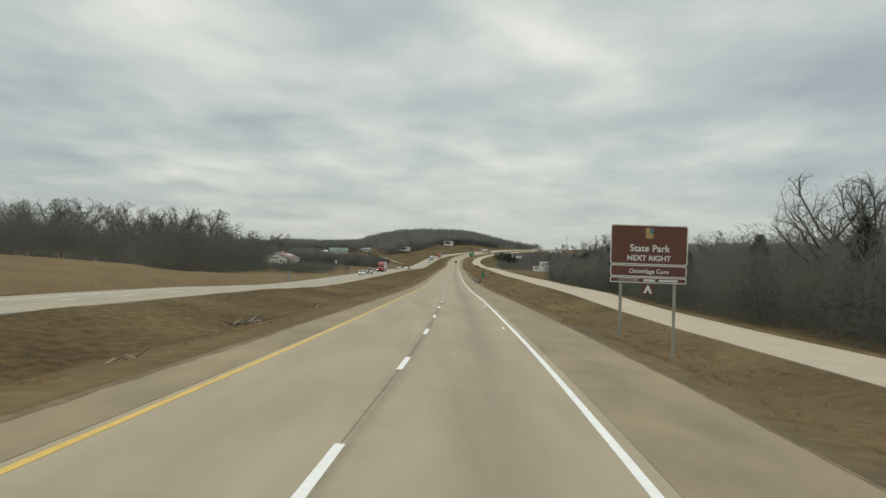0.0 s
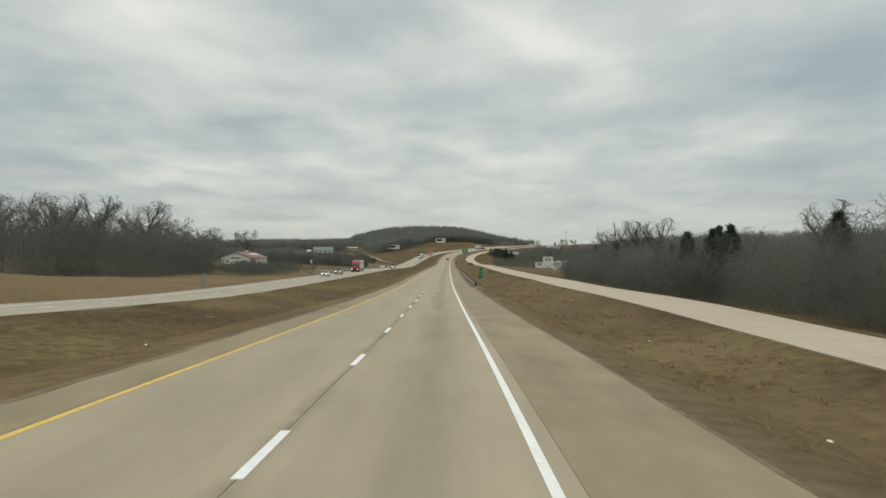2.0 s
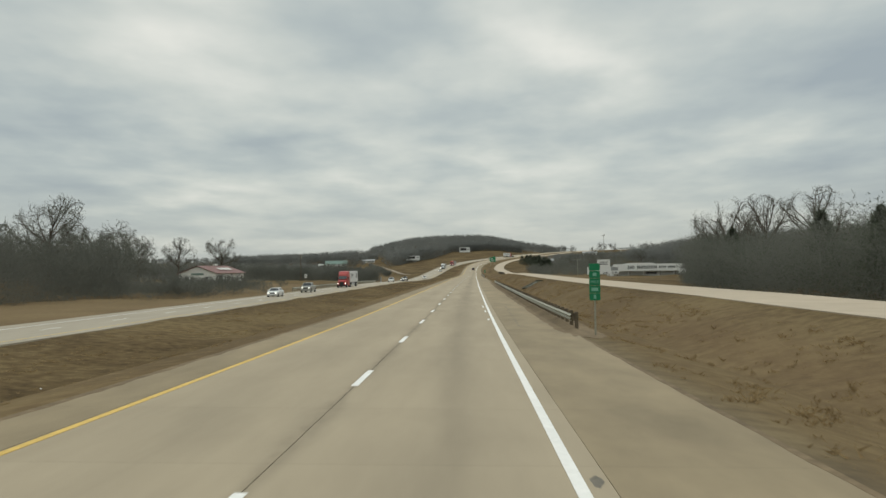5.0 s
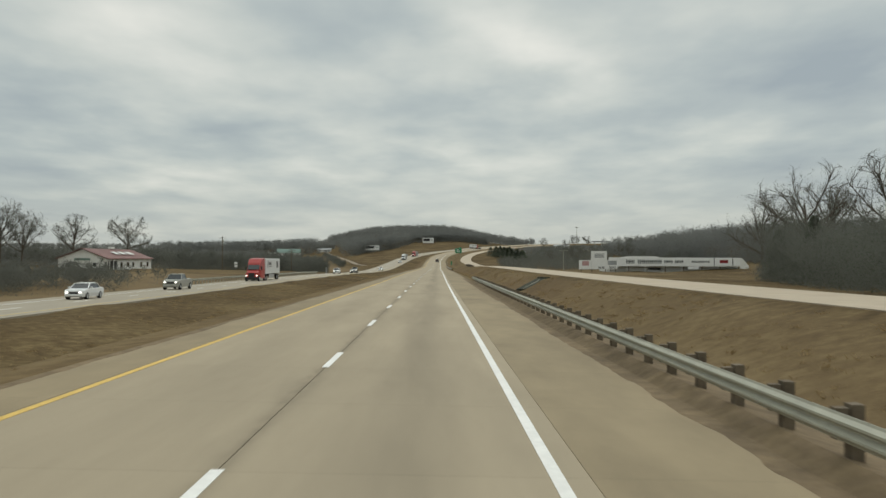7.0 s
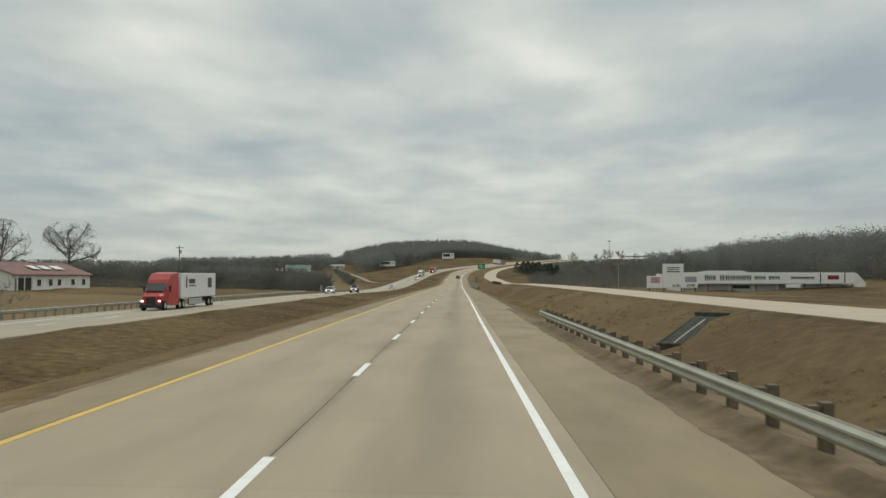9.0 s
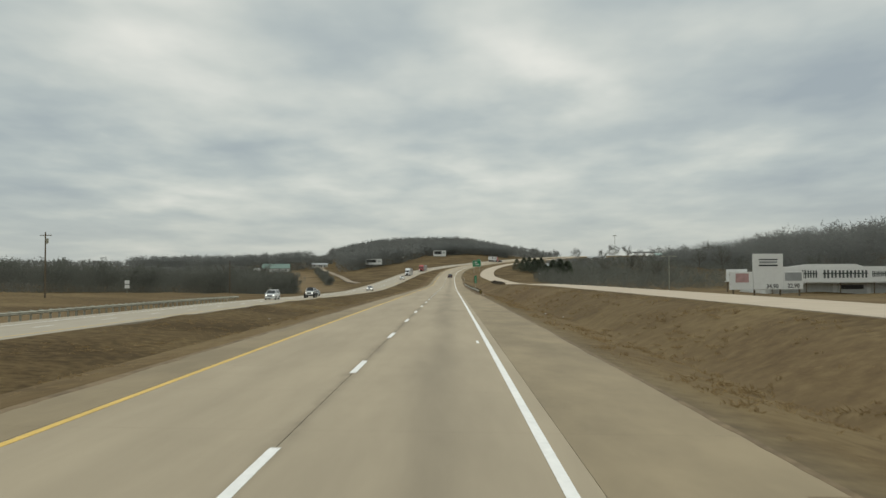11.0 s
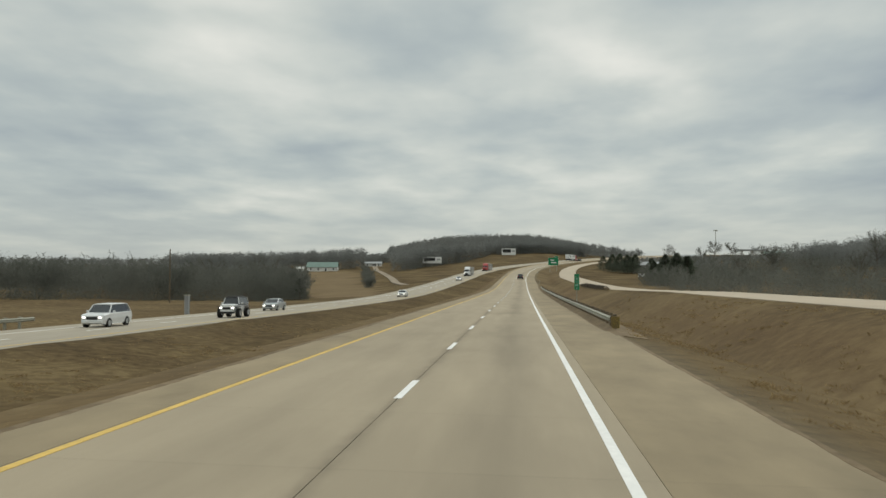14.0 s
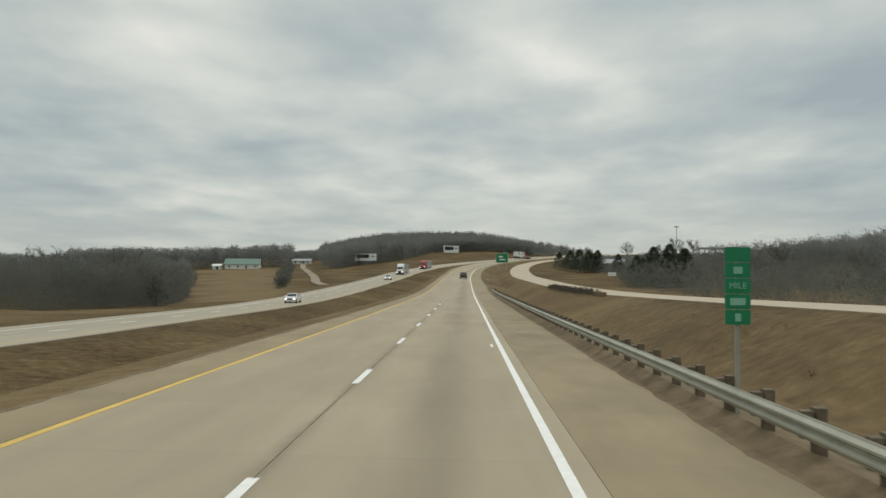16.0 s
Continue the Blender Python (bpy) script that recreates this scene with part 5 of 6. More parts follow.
# ---- buildings ----
def farm_shop():
    """White gabled building with a red roof; gable towards the traffic."""
    w, l, eave, ridge = 12.4, 35.0, 3.2, 5.6
    x, y = -84.6, 424.4
    g = ground_z(x - 6, y + 10) - 0.1
    s = empty("farm_shop", pose(x, y, g), "long white single-storey building with a rust-red metal roof", "building")
    part("wall", prismp([(-w, 0), (0, 0), (0, eave), (-w / 2, ridge - 0.15), (-w, eave)], "y", 0, l), M_WALLWHITE, s, "white siding walls")
    for sgn, nm in ((1, "roof_slope"), (-1, "roof_slope")):
        cx = -w / 2
        a, b = (cx, ridge), (cx + sgn * (w / 2 + 0.6), eave - 0.22)
        part(nm, prismp([a, b, (b[0], b[1] + 0.14), (a[0], a[1] + 0.14)], "y", -0.5, l + 0.5), M_ROOFRED, s, "rust-red metal roofing")
    for ly, lw in ((13, 3.0), (18, 3.6), (23.5, 4.2)):
        sl = math.degrees(math.atan2(ridge - eave + 0.22, w / 2 + 0.6))
        b = bmesh.new()
        bmesh.ops.create_cube(b, size=1.0, matrix=Matrix.Translation((-w / 4 + 0.6, ly, (eave + ridge) / 2 + 0.22)) @ Euler((0, radians(sl), 0)).to_matrix().to_4x4() @ Matrix.Diagonal((2.0, lw, 0.03, 1)))
        part("roof_patch", b, M_WALLWHITE, s, "worn white roof lettering patch")
    part("ridge_vent", boxp(-w / 2, 20, ridge + 0.45, 0.9, 3.0, 0.6, 0.05), M_WALLWHITE, s)
    for wx in (-9.5, -3.0):
        win = part("window", boxp(wx, -0.03, 1.5, 1.1, 0.08, 1.1), M_SIGNWHITE, s)
        part("pane", boxp(wx, -0.08, 1.5, 0.9, 0.02, 0.9), M_GLASS, win)
    part("sign_bar", boxp(-6.2, -0.05, 2.9, 4.2, 0.04, 0.6), M_ROOFGREEN, s, "faded green lettering bar")
    # the wall has no recess; a near-black slab stands for the porch's shade
    part("porch_shade_panel", boxp(0.03, 4.2, 1.25, 0.06, 6.2, 2.4), M_DARK, s, "flat dark panel painted as the shade inside a porch")
    for py in (1.2, 4.0, 7.2):
        part("porch_post", boxp(0.35, py, 1.45, 0.2, 0.2, 2.9), M_SIGNWHITE, s)
    for wy in (10.5, 15.5, 19.5, 26, 31.5):
        win = part("window", boxp(0.04, wy, 1.45, 0.08, 1.9, 1.6), M_SIGNWHITE, s)
        part("pane", boxp(0.085, wy, 1.45, 0.02, 1.6, 1.35), M_GLASS, win)
    return s


farm_shop()


def boot_shop():
    """Long low white shop with a parapet of signs, facing the traffic."""
    x, y = 52.6, 461.8
    g = -5.25
    s = empty("long_shop", pose(x, y, g, 0, 0, 1.5), "long low white shop with sign fascia and shaded front", "building")
    L, top, low = 40.2, 4.75, 2.2
    part("wall", boxp(L / 2, 7.4, 1.6, L, 11.6, 3.9), M_WALLWHITE, s, "white metal walls")
    part("roof", prismp([(0.2, 4.5), (14.0, 3.4), (14.0, 3.2), (0.2, 4.3)], "x", 0, L), M_ROOFGREY, s)
    part("end_wing", prismp([(L, -0.3), (L + 2.8, -0.3), (L + 2.8, 2.4), (L + 0.8, 4.6), (L, 4.7)], "y", 0.2, 0.5), M_WALLWHITE, s, "white sloping end wall")
    part("parapet", boxp(L / 2, -0.1, (top + low) / 2, L, 0.35, top - low, 0.02), M_SIGNWHITE, s, "white sign fascia")
    part("raised_parapet", prismp([(3.2, top), (15.5, top), (14.2, top + 0.4), (6.2, top + 0.4)], "y", -0.2, 0.1), M_SIGNWHITE, s)
    part("canopy", boxp(L / 2, 0.6, low - 0.08, L, 1.6, 0.12), M_SIGNWHITE, s)
    for i in range(8):
        part("canopy_post", boxp(0.5 + i * 5.6, -0.05, low / 2 - 0.1, 0.16, 0.16, low + 0.2), M_POST, s)
    for i in range(7):
        bay = part("shopfront", boxp(3.2 + i * 5.6, 1.58, 1.0, 4.9, 0.06, 1.9), M_SHOPWALL, s, "grey ribbed shopfront panel")
        part("pane", boxp(3.2 + i * 5.6, 1.53, 1.35, 3.9, 0.03, 0.7), M_GLASS if i == 2 else M_SHOPWALL, bay)
    f = -0.3
    for x0, x1, n, bh in ((5.2, 7.9, 3, 1.2), (8.7, 16.2, 6, 1.2), (16.8, 19.5, 4, 0.85), (20.1, 22.8, 4, 0.85), (25.2, 30.8, 9, 0.62)):
        w = (x1 - x0) / n
        for k in range(n):
            cx = x0 + (k + 0.5) * w
            for side in (-0.23, 0.23):
                part("letter_bar", boxp(cx + side * w, f, 3.5, w * 0.25, 0.03, bh * (1.0 if k else 1.12)), M_LETTER, s, "dark letter-height bar")
        part("word_bar", boxp((x0 + x1) / 2, f + 0.012, 3.5 + bh * 0.08, x1 - x0 - w * 0.1, 0.03, bh * 0.16), M_LETTER, s, "dark bar along a line of lettering")
    part("red_board", boxp(35.2, f, 3.6, 2.6, 0.05, 0.95), M_DARKRED, s, "dark red brand board")
    for lx in (32.2, 37.9):
        part("divider", boxp(lx, f, 3.5, 0.22, 0.06, 2.4), M_DARK, s)
    part("hanging_board", boxp(25.8, f - 0.1, 1.65, 3.4, 0.05, 0.8), M_SIGNWHITE, s, "white hanging board")
    return s


M_LETTER = material("dark_green_lettering", shades(0.075, 0.085, 0.080, 0.15), 0.7, 3)
M_SHOPWALL = material("ribbed_shop_panel", shades(0.50, 0.50, 0.47, 0.1), 0.75, 0.8, 5, stretch=(6, 1, 0.3))
boot_shop()


def price_sign():
    x, y = 46.8, 446.5
    g = ground_z(x, y)
    s = empty("price_board", pose(x, y, g, 0, 0, 8), "stepped white roadside price board with dark figures", "shop sign")
    part("tall_panel", boxp(0, 0, 3.5, 4.6, 0.3, 5.2, 0.02), M_SIGNWHITE, s)
    part("side_panel", boxp(-4.1, 0.05, 2.2, 3.5, 0.25, 2.6, 0.02), M_SIGNWHITE, s)
    part("side_panel", boxp(3.9, 0.05, 2.2, 3.1, 0.25, 2.6, 0.02), M_SIGNWHITE, s)
    part("bar", boxp(0, -0.17, 5.25, 2.9, 0.03, 0.16), M_DARK, s)
    part("bar", boxp(0, -0.17, 4.4, 2.9, 0.03, 0.22), M_DARK, s)
    part("word_bar", boxp(0, -0.17, 4.85, 2.7, 0.03, 0.3), M_ROOFGREY, s, "grey bar of lettering")
    text_mesh("lettering", "34.90", 0.85, M_DARK, s, facing(0.6, 1.35, -0.17), bold=0.015)
    text_mesh("lettering", "22.90", 0.85, M_DARK, s, facing(3.9, 1.4, -0.1), bold=0.015)
    part("picture", boxp(3.9, -0.1, 2.75, 2.6, 0.03, 1.2), M_ROOFGREY, s, "grey printed panel")
    part("picture", boxp(-4.0, -0.1, 2.6, 2.0, 0.03, 1.3), M_PINK, s, "faded pink and grey print")
    for px in (-5.2, -2.0, 2.0, 5.0):
        part("post", boxp(px, 0.25, 0.6, 0.2, 0.2, 1.8), M_POST, s)
    b = empty("moccasin_board", pose(51.4, 474, ground_z(51.4, 474), 0, 0, 20), "white roadside board with dark lettering and a yellow strip", "shop sign")
    part("panel", boxp(0, 0, 3.0, 4.4, 0.2, 2.0, 0.02), M_SIGNWHITE, b)
    text_mesh("lettering", "MOCCASINS", 0.62, M_DARKRED, b, facing(0, 3.0, -0.13), bold=0.012)
    part("shelf", boxp(0, -0.2, 1.9, 4.8, 0.6, 0.16), M_SIGNWHITE, b)
    part("yellow_strip", boxp(1.2, -0.05, 1.35, 2.4, 0.1, 0.5), M_CHEVY, b, "yellow strip board")
    for px in (-1.9, 1.9):
        part("post", boxp(px, 0.1, 1.0, 0.18, 0.18, 2.4), M_POST, b)


M_PINK = material("faded_pink_print", shades(0.45, 0.28, 0.27, 0.2), 0.7, 1.5)
price_sign()


def plain_house(x, y, w, d, eave, ridge, turn, wallm, roofm, label, windows=3):
    g = ground_z(x, y) - 0.15
    s = empty("house", pose(x, y, g, 0, 0, turn), label, "house")
    part("wall", prismp([(-d / 2, 0), (d / 2, 0), (d / 2, eave), (0, ridge - 0.1), (-d / 2, eave)], "x", -w / 2, w / 2), wallm, s)
    for sg in (1, -1):
        part("roof_slope", prismp([(0, ridge), (sg * (d / 2 + 0.5), eave - 0.15), (sg * (d / 2 + 0.5), eave), (0, ridge + 0.15)], "x", -w / 2 - 0.5, w / 2 + 0.5), roofm, s)
    for i in range(windows):
        wx = -w / 2 + (i + 0.5) * w / windows
        win = part("window", boxp(wx, -d / 2 - 0.03, eave * 0.55, 1.3, 0.08, 1.3), M_SIGNWHITE, s)
        part("pane", boxp(wx, -d / 2 - 0.08, eave * 0.55, 1.1, 0.02, 1.1), M_GLASS, win)
    part("door", boxp(w * 0.12, -d / 2 - 0.04, 1.05, 1.0, 0.06, 2.1), M_DARK, s)


plain_house(-137, 1008, 21, 10, 2.9, 6.4, 6, M_WALLWHITE, M_ROOFGREEN, "white farmhouse with a pale green roof above a tan field", 4)
plain_house(-152, 1004, 5, 5, 2.4, 3.6, 0, M_WALLWHITE, M_WALLWHITE, "small white shed beside the farmhouse", 1)
plain_house(-112, 1072, 13, 7, 2.4, 3.8, 5, M_WALLWHITE, M_ROOFGREY, "pale house at the top of the side road", 3)
plain_house(58, 800, 8, 6, 2.6, 4.0, -10, M_DIRT, M_ROOFGREY, "small tan building among cedars on the bank", 2)
plain_house(167, 992, 13, 9, 3.4, 4.9, -8, M_WALLWHITE, M_ROOFGREEN, "low pale filling station shop on the crest", 5)


def canopy(x, y, w, d, h):
    """Filling station canopy on columns with its pumps."""
    s = empty("canopy", pose(x, y, ground_z(x, y), 0, 0, -8), "dark flat filling station canopy on pale columns on the crest", "canopy")
    part("roof", boxp(0, 0, h - 0.45, w, d, 0.9, 0.05), M_ROOFGREY, s, "dark flat fascia")
    part("soffit", boxp(0, 0, h - 0.95, w - 0.6, d - 0.6, 0.1), M_WALLWHITE, s)
    for cx in (-w * 0.36, 0, w * 0.36):
        for cy in (-d * 0.3, d * 0.3):
            part("column", boxp(cx, cy, (h - 1.0) / 2 - 0.3, 0.5, 0.5, h - 0.4, 0.03), M_WALLWHITE, s)
        pump = part("pump", boxp(cx + 1.0, 0, 0.8, 0.6, 0.9, 1.9, 0.05), M_WALLWHITE, s, "pale fuel pump")
        part("display", boxp(cx + 1.0, -0.46, 1.3, 0.4, 0.03, 0.4), M_DARK, pump)


canopy(150.5, 984, 17, 9, 6.4)
plain_house(215, 1000, 20, 10, 3.4, 4.4, -12, M_WALLWHITE, M_ROOFGREY, "low white building on the crest", 4)
plain_house(118, 1010, 14, 8, 3.0, 4.2, -10, M_WALLWHITE, M_ROOFGREY, "low white building near the lamp mast", 3)


def small_signboard():
    x, y = 41.6, 706
    g = ground_z(x, y)
    s = empty("notice_board", pose(x, y, g), "small white notice board on two posts", "sign")
    part("panel", boxp(0, 0, 1.5, 2.2, 0.08, 1.0, 0.01), M_SIGNWHITE, s)
    for px in (-0.9, 0.9):
        part("post", boxp(px, 0.06, 0.8, 0.1, 0.1, 2.2), M_POST, s)


small_signboard()


M_LANEDIRT = material("gravel_lane", shades(0.25, 0.205, 0.15, 0.15), 0.95, 0.4, 6, big=(0.05, 0.6))


def side_lane():
    """Unpaved lane climbing the far hillside, and its branch."""
    pts = [(-45, 752), (-54, 790), (-64, 845), (-78, 908), (-95, 985), (-107, 1050), (-118, 1110)]
    v, fcs = [], []
    for i, (x, y) in enumerate(pts):
        for k in range(5):
            if i == len(pts) - 1 and k:
                break
            t = k / 5
            xx, yy = (x, y) if i == len(pts) - 1 else (x + (pts[i + 1][0] - x) * t, y + (pts[i + 1][1] - y) * t)
            for sx in (-1.8, 1.8):
                v.append((xx + sx, yy, max(ground_z(xx - 2.3, yy), ground_z(xx + 2.3, yy)) + 0.15))
    for i in range(len(v) // 2 - 1):
        fcs.append((2 * i, 2 * i + 1, 2 * i + 3, 2 * i + 2))
    ob = new("side_lane", mesh_of("side_lane", v, fcs, M_LANEDIRT))
    so = ob.modifiers.new("thick", "SOLIDIFY")
    so.thickness, so.offset = 0.5, -1
    tagged(ob, "narrow pale lane climbing the far hillside", "road", kind="structure")


side_lane()


# ---- vehicles on the carriageways ----
def wheel(parent, x, y, r, w=0.24, rim=M_SILVER):
    t = part("wheel", cylp((x - w / 2, y, r), (x + w / 2, y, r), r, r, 18), M_TYRE, parent, "black tyre")
    part("rim", cylp((x - w / 2 - 0.008, y, r), (x + w / 2 + 0.008, y, r), r * 0.6, r * 0.6, 12), rim, t)


def loft(stations):
    """Body from stations along y: (y, half width low, half width high, z low, z waist, z high)."""
    bm = bmesh.new()
    rings = []
    for y, wl, wh, z0, z1, z2 in stations:
        pts = [(-wl * 0.94, z0), (-wl, (z0 + z1) / 2), (-wl * 0.985, z1), (-wh, z2 - 0.04), (-wh * 0.9, z2), (wh * 0.9, z2), (wh, z2 - 0.04), (wl * 0.985, z1), (wl, (z0 + z1) / 2), (wl * 0.94, z0)]
        rings.append([bm.verts.new((a, y, b)) for a, b in pts])
    n = len(rings[0])
    for r0, r1 in zip(rings[:-1], rings[1:]):
        for i in range(n):
            bm.faces.new((r0[i], r0[(i + 1) % n], r1[(i + 1) % n], r1[i]))
    bm.faces.new(rings[0])
    bm.faces.new(rings[-1][::-1])
    return bm


def car(kind, paint, y, lane, label, own=False, lit=True):
    """kind: sedan, suv, pickup or jeep; nose towards local -y."""
    if own:
        u, z, turn = 0.0, float(road_z(y)), math.pi
    else:
        fo, dz = (float(v) for v in far_lane(y))
        u = fo + lane
        z, turn = far_top(u, y), 0.0
    slope = math.atan(float(road_x(y + 2) - road_x(y - 2)) / 4)
    s = empty(kind if kind != "sedan" else "car", placed(u, y, z, turn - slope), label, "car" if kind != "pickup" else "pickup truck", "vehicles on the road")
    hw = {"sedan": 0.9, "suv": 0.95, "pickup": 1.0, "jeep": 0.88}[kind]
    ht = {"sedan": 1.45, "suv": 1.75, "pickup": 1.9, "jeep": 1.95}[kind]
    ln = {"sedan": 4.7, "suv": 4.7, "pickup": 5.8, "jeep": 4.2}[kind]
    r = {"sedan": 0.32, "suv": 0.36, "pickup": 0.40, "jeep": 0.46}[kind]
    h0 = r * 0.75
    hood = {"sedan": 0.95, "suv": 1.08, "pickup": 1.22, "jeep": 1.28}[kind]
    a = -ln / 2
    b1 = {"sedan": 1.25, "suv": 1.15, "pickup": 1.55, "jeep": 1.35}[kind]
    body = [(a, hw * 0.86, hw * 0.8, h0 + 0.08, hood - 0.25, hood - 0.18), (a + 0.18, hw * 0.97, hw * 0.9, h0, hood - 0.16, hood - 0.06), (a + b1, hw, hw * 0.94, h0, hood - 0.05, hood + 0.03),
            (ln / 2 - 0.4, hw, hw * 0.94, h0, hood, hood + 0.06), (ln / 2 - 0.05, hw * 0.97, hw * 0.9, h0 + 0.05, hood - 0.05, hood + 0.02), (ln / 2, hw * 0.9, hw * 0.84, h0 + 0.12, hood - 0.15, hood - 0.1)]
    if kind == "jeep":
        body = [(a, hw * 0.7, hw * 0.66, h0 + 0.2, hood - 0.1, hood - 0.04), (a + 0.1, hw * 0.76, hw * 0.7, h0 + 0.15, hood - 0.05, hood), (a + b1, hw * 0.84, hw * 0.8, h0 + 0.15, hood - 0.02, hood + 0.04), (ln / 2, hw * 0.88, hw * 0.84, h0 + 0.15, hood, hood + 0.06)]
    bo = part("body", loft(body), paint, s, "painted body")
    cab_end = {"sedan": ln / 2 - 0.75, "suv": ln / 2 - 0.12, "pickup": 0.75, "jeep": ln / 2 - 0.05}[kind]
    rake = 0.75 if kind == "sedan" else (0.25 if kind == "jeep" else 0.6)
    c0, c1 = a + b1 - 0.1, cab_end
    g = [(c0, hw * 0.92, hw * 0.86, hood - 0.1, hood - 0.02, hood), (c0 + rake, hw * 0.93, hw * 0.74, hood - 0.1, hood, ht - 0.06), (c1 - rake * 0.7, hw * 0.93, hw * 0.74, hood - 0.1, hood, ht - 0.06), (c1, hw * 0.92, hw * 0.84, hood - 0.1, hood - 0.02, hood + 0.02)]
    part("glasshouse", loft(g), M_GLASS, s, "dark glazed cabin")
    roof = [(c0 + rake * 0.92, hw * 0.74, hw * 0.7, ht - 0.09, ht - 0.05, ht - 0.02), (c0 + rake + 0.3, hw * 0.77, hw * 0.72, ht - 0.09, ht - 0.03, ht), (c1 - rake * 0.7 - 0.2, hw * 0.77, hw * 0.72, ht - 0.09, ht - 0.03, ht), (c1 - rake * 0.6, hw * 0.74, hw * 0.7, ht - 0.12, ht - 0.06, ht - 0.04)]
    part("roof", loft(roof), paint if kind != "jeep" else M_DGREY, s)
    for sx in (-1, 1):
        for py0, py1 in ((c0, c0 + rake), (c1, c1 - rake * 0.65)):
            part("pillar", cylp((sx * hw * 0.9, py0, hood), (sx * hw * 0.745, py1, ht - 0.06), 0.045, 0.045, 6), paint, s)
        part("mirror", boxp(sx * (hw + 0.1), c0 + 0.35, hood + 0.1, 0.2, 0.1, 0.14, 0.02), paint, s)
        hl = part("headlight", boxp(sx * hw * 0.66, a + 0.03, hood - 0.30, 0.24, 0.1, 0.12, 0.02), M_LAMP if lit else M_SIGNWHITE, s, "lit headlight" if lit else "")
        part("tail_light", boxp(sx * hw * 0.72, ln / 2 - 0.02, hood - 0.18, 0.28, 0.08, 0.22, 0.02), M_TAIL, s, "red tail light")
    part("grille", boxp(0, a + 0.02, hood - 0.36, hw * 0.9, 0.08, 0.22, 0.02), M_DARK, s)
    part("bumper", boxp(0, a + 0.04, h0 + 0.18, hw * 1.7, 0.16, 0.2, 0.03), M_DARK if kind in ("jeep",) else paint, s)
    part("rear_bumper", boxp(0, ln / 2 - 0.03, h0 + 0.2, hw * 1.7, 0.14, 0.2, 0.03), M_DARK if kind in ("jeep", "pickup") else paint, s)
    if kind == "pickup":
        part("bed", boxp(0, 1.85, hood + 0.02, hw * 1.66, 1.9, 0.05), M_DARK, s)
    if kind == "jeep":
        for sx in (-1, 1):
            for wy in (a + 0.7, ln / 2 - 0.8):
                part("fender", boxp(sx * hw * 0.92, wy, r * 2 + 0.12, 0.34, 1.05, 0.08, 0.03), M_DARK, s)
        part("roof_rack", boxp(0, 0.4, ht + 0.05, hw * 1.2, 1.6, 0.06, 0.02), M_DARK, s)
    for sx in (-1, 1):
        for wy in (a + 0.85, ln / 2 - 0.95):
            wheel(s, sx * (hw - (0.1 if kind != "jeep" else -0.02)), wy, r, 0.24 if kind != "jeep" else 0.34)
    return s


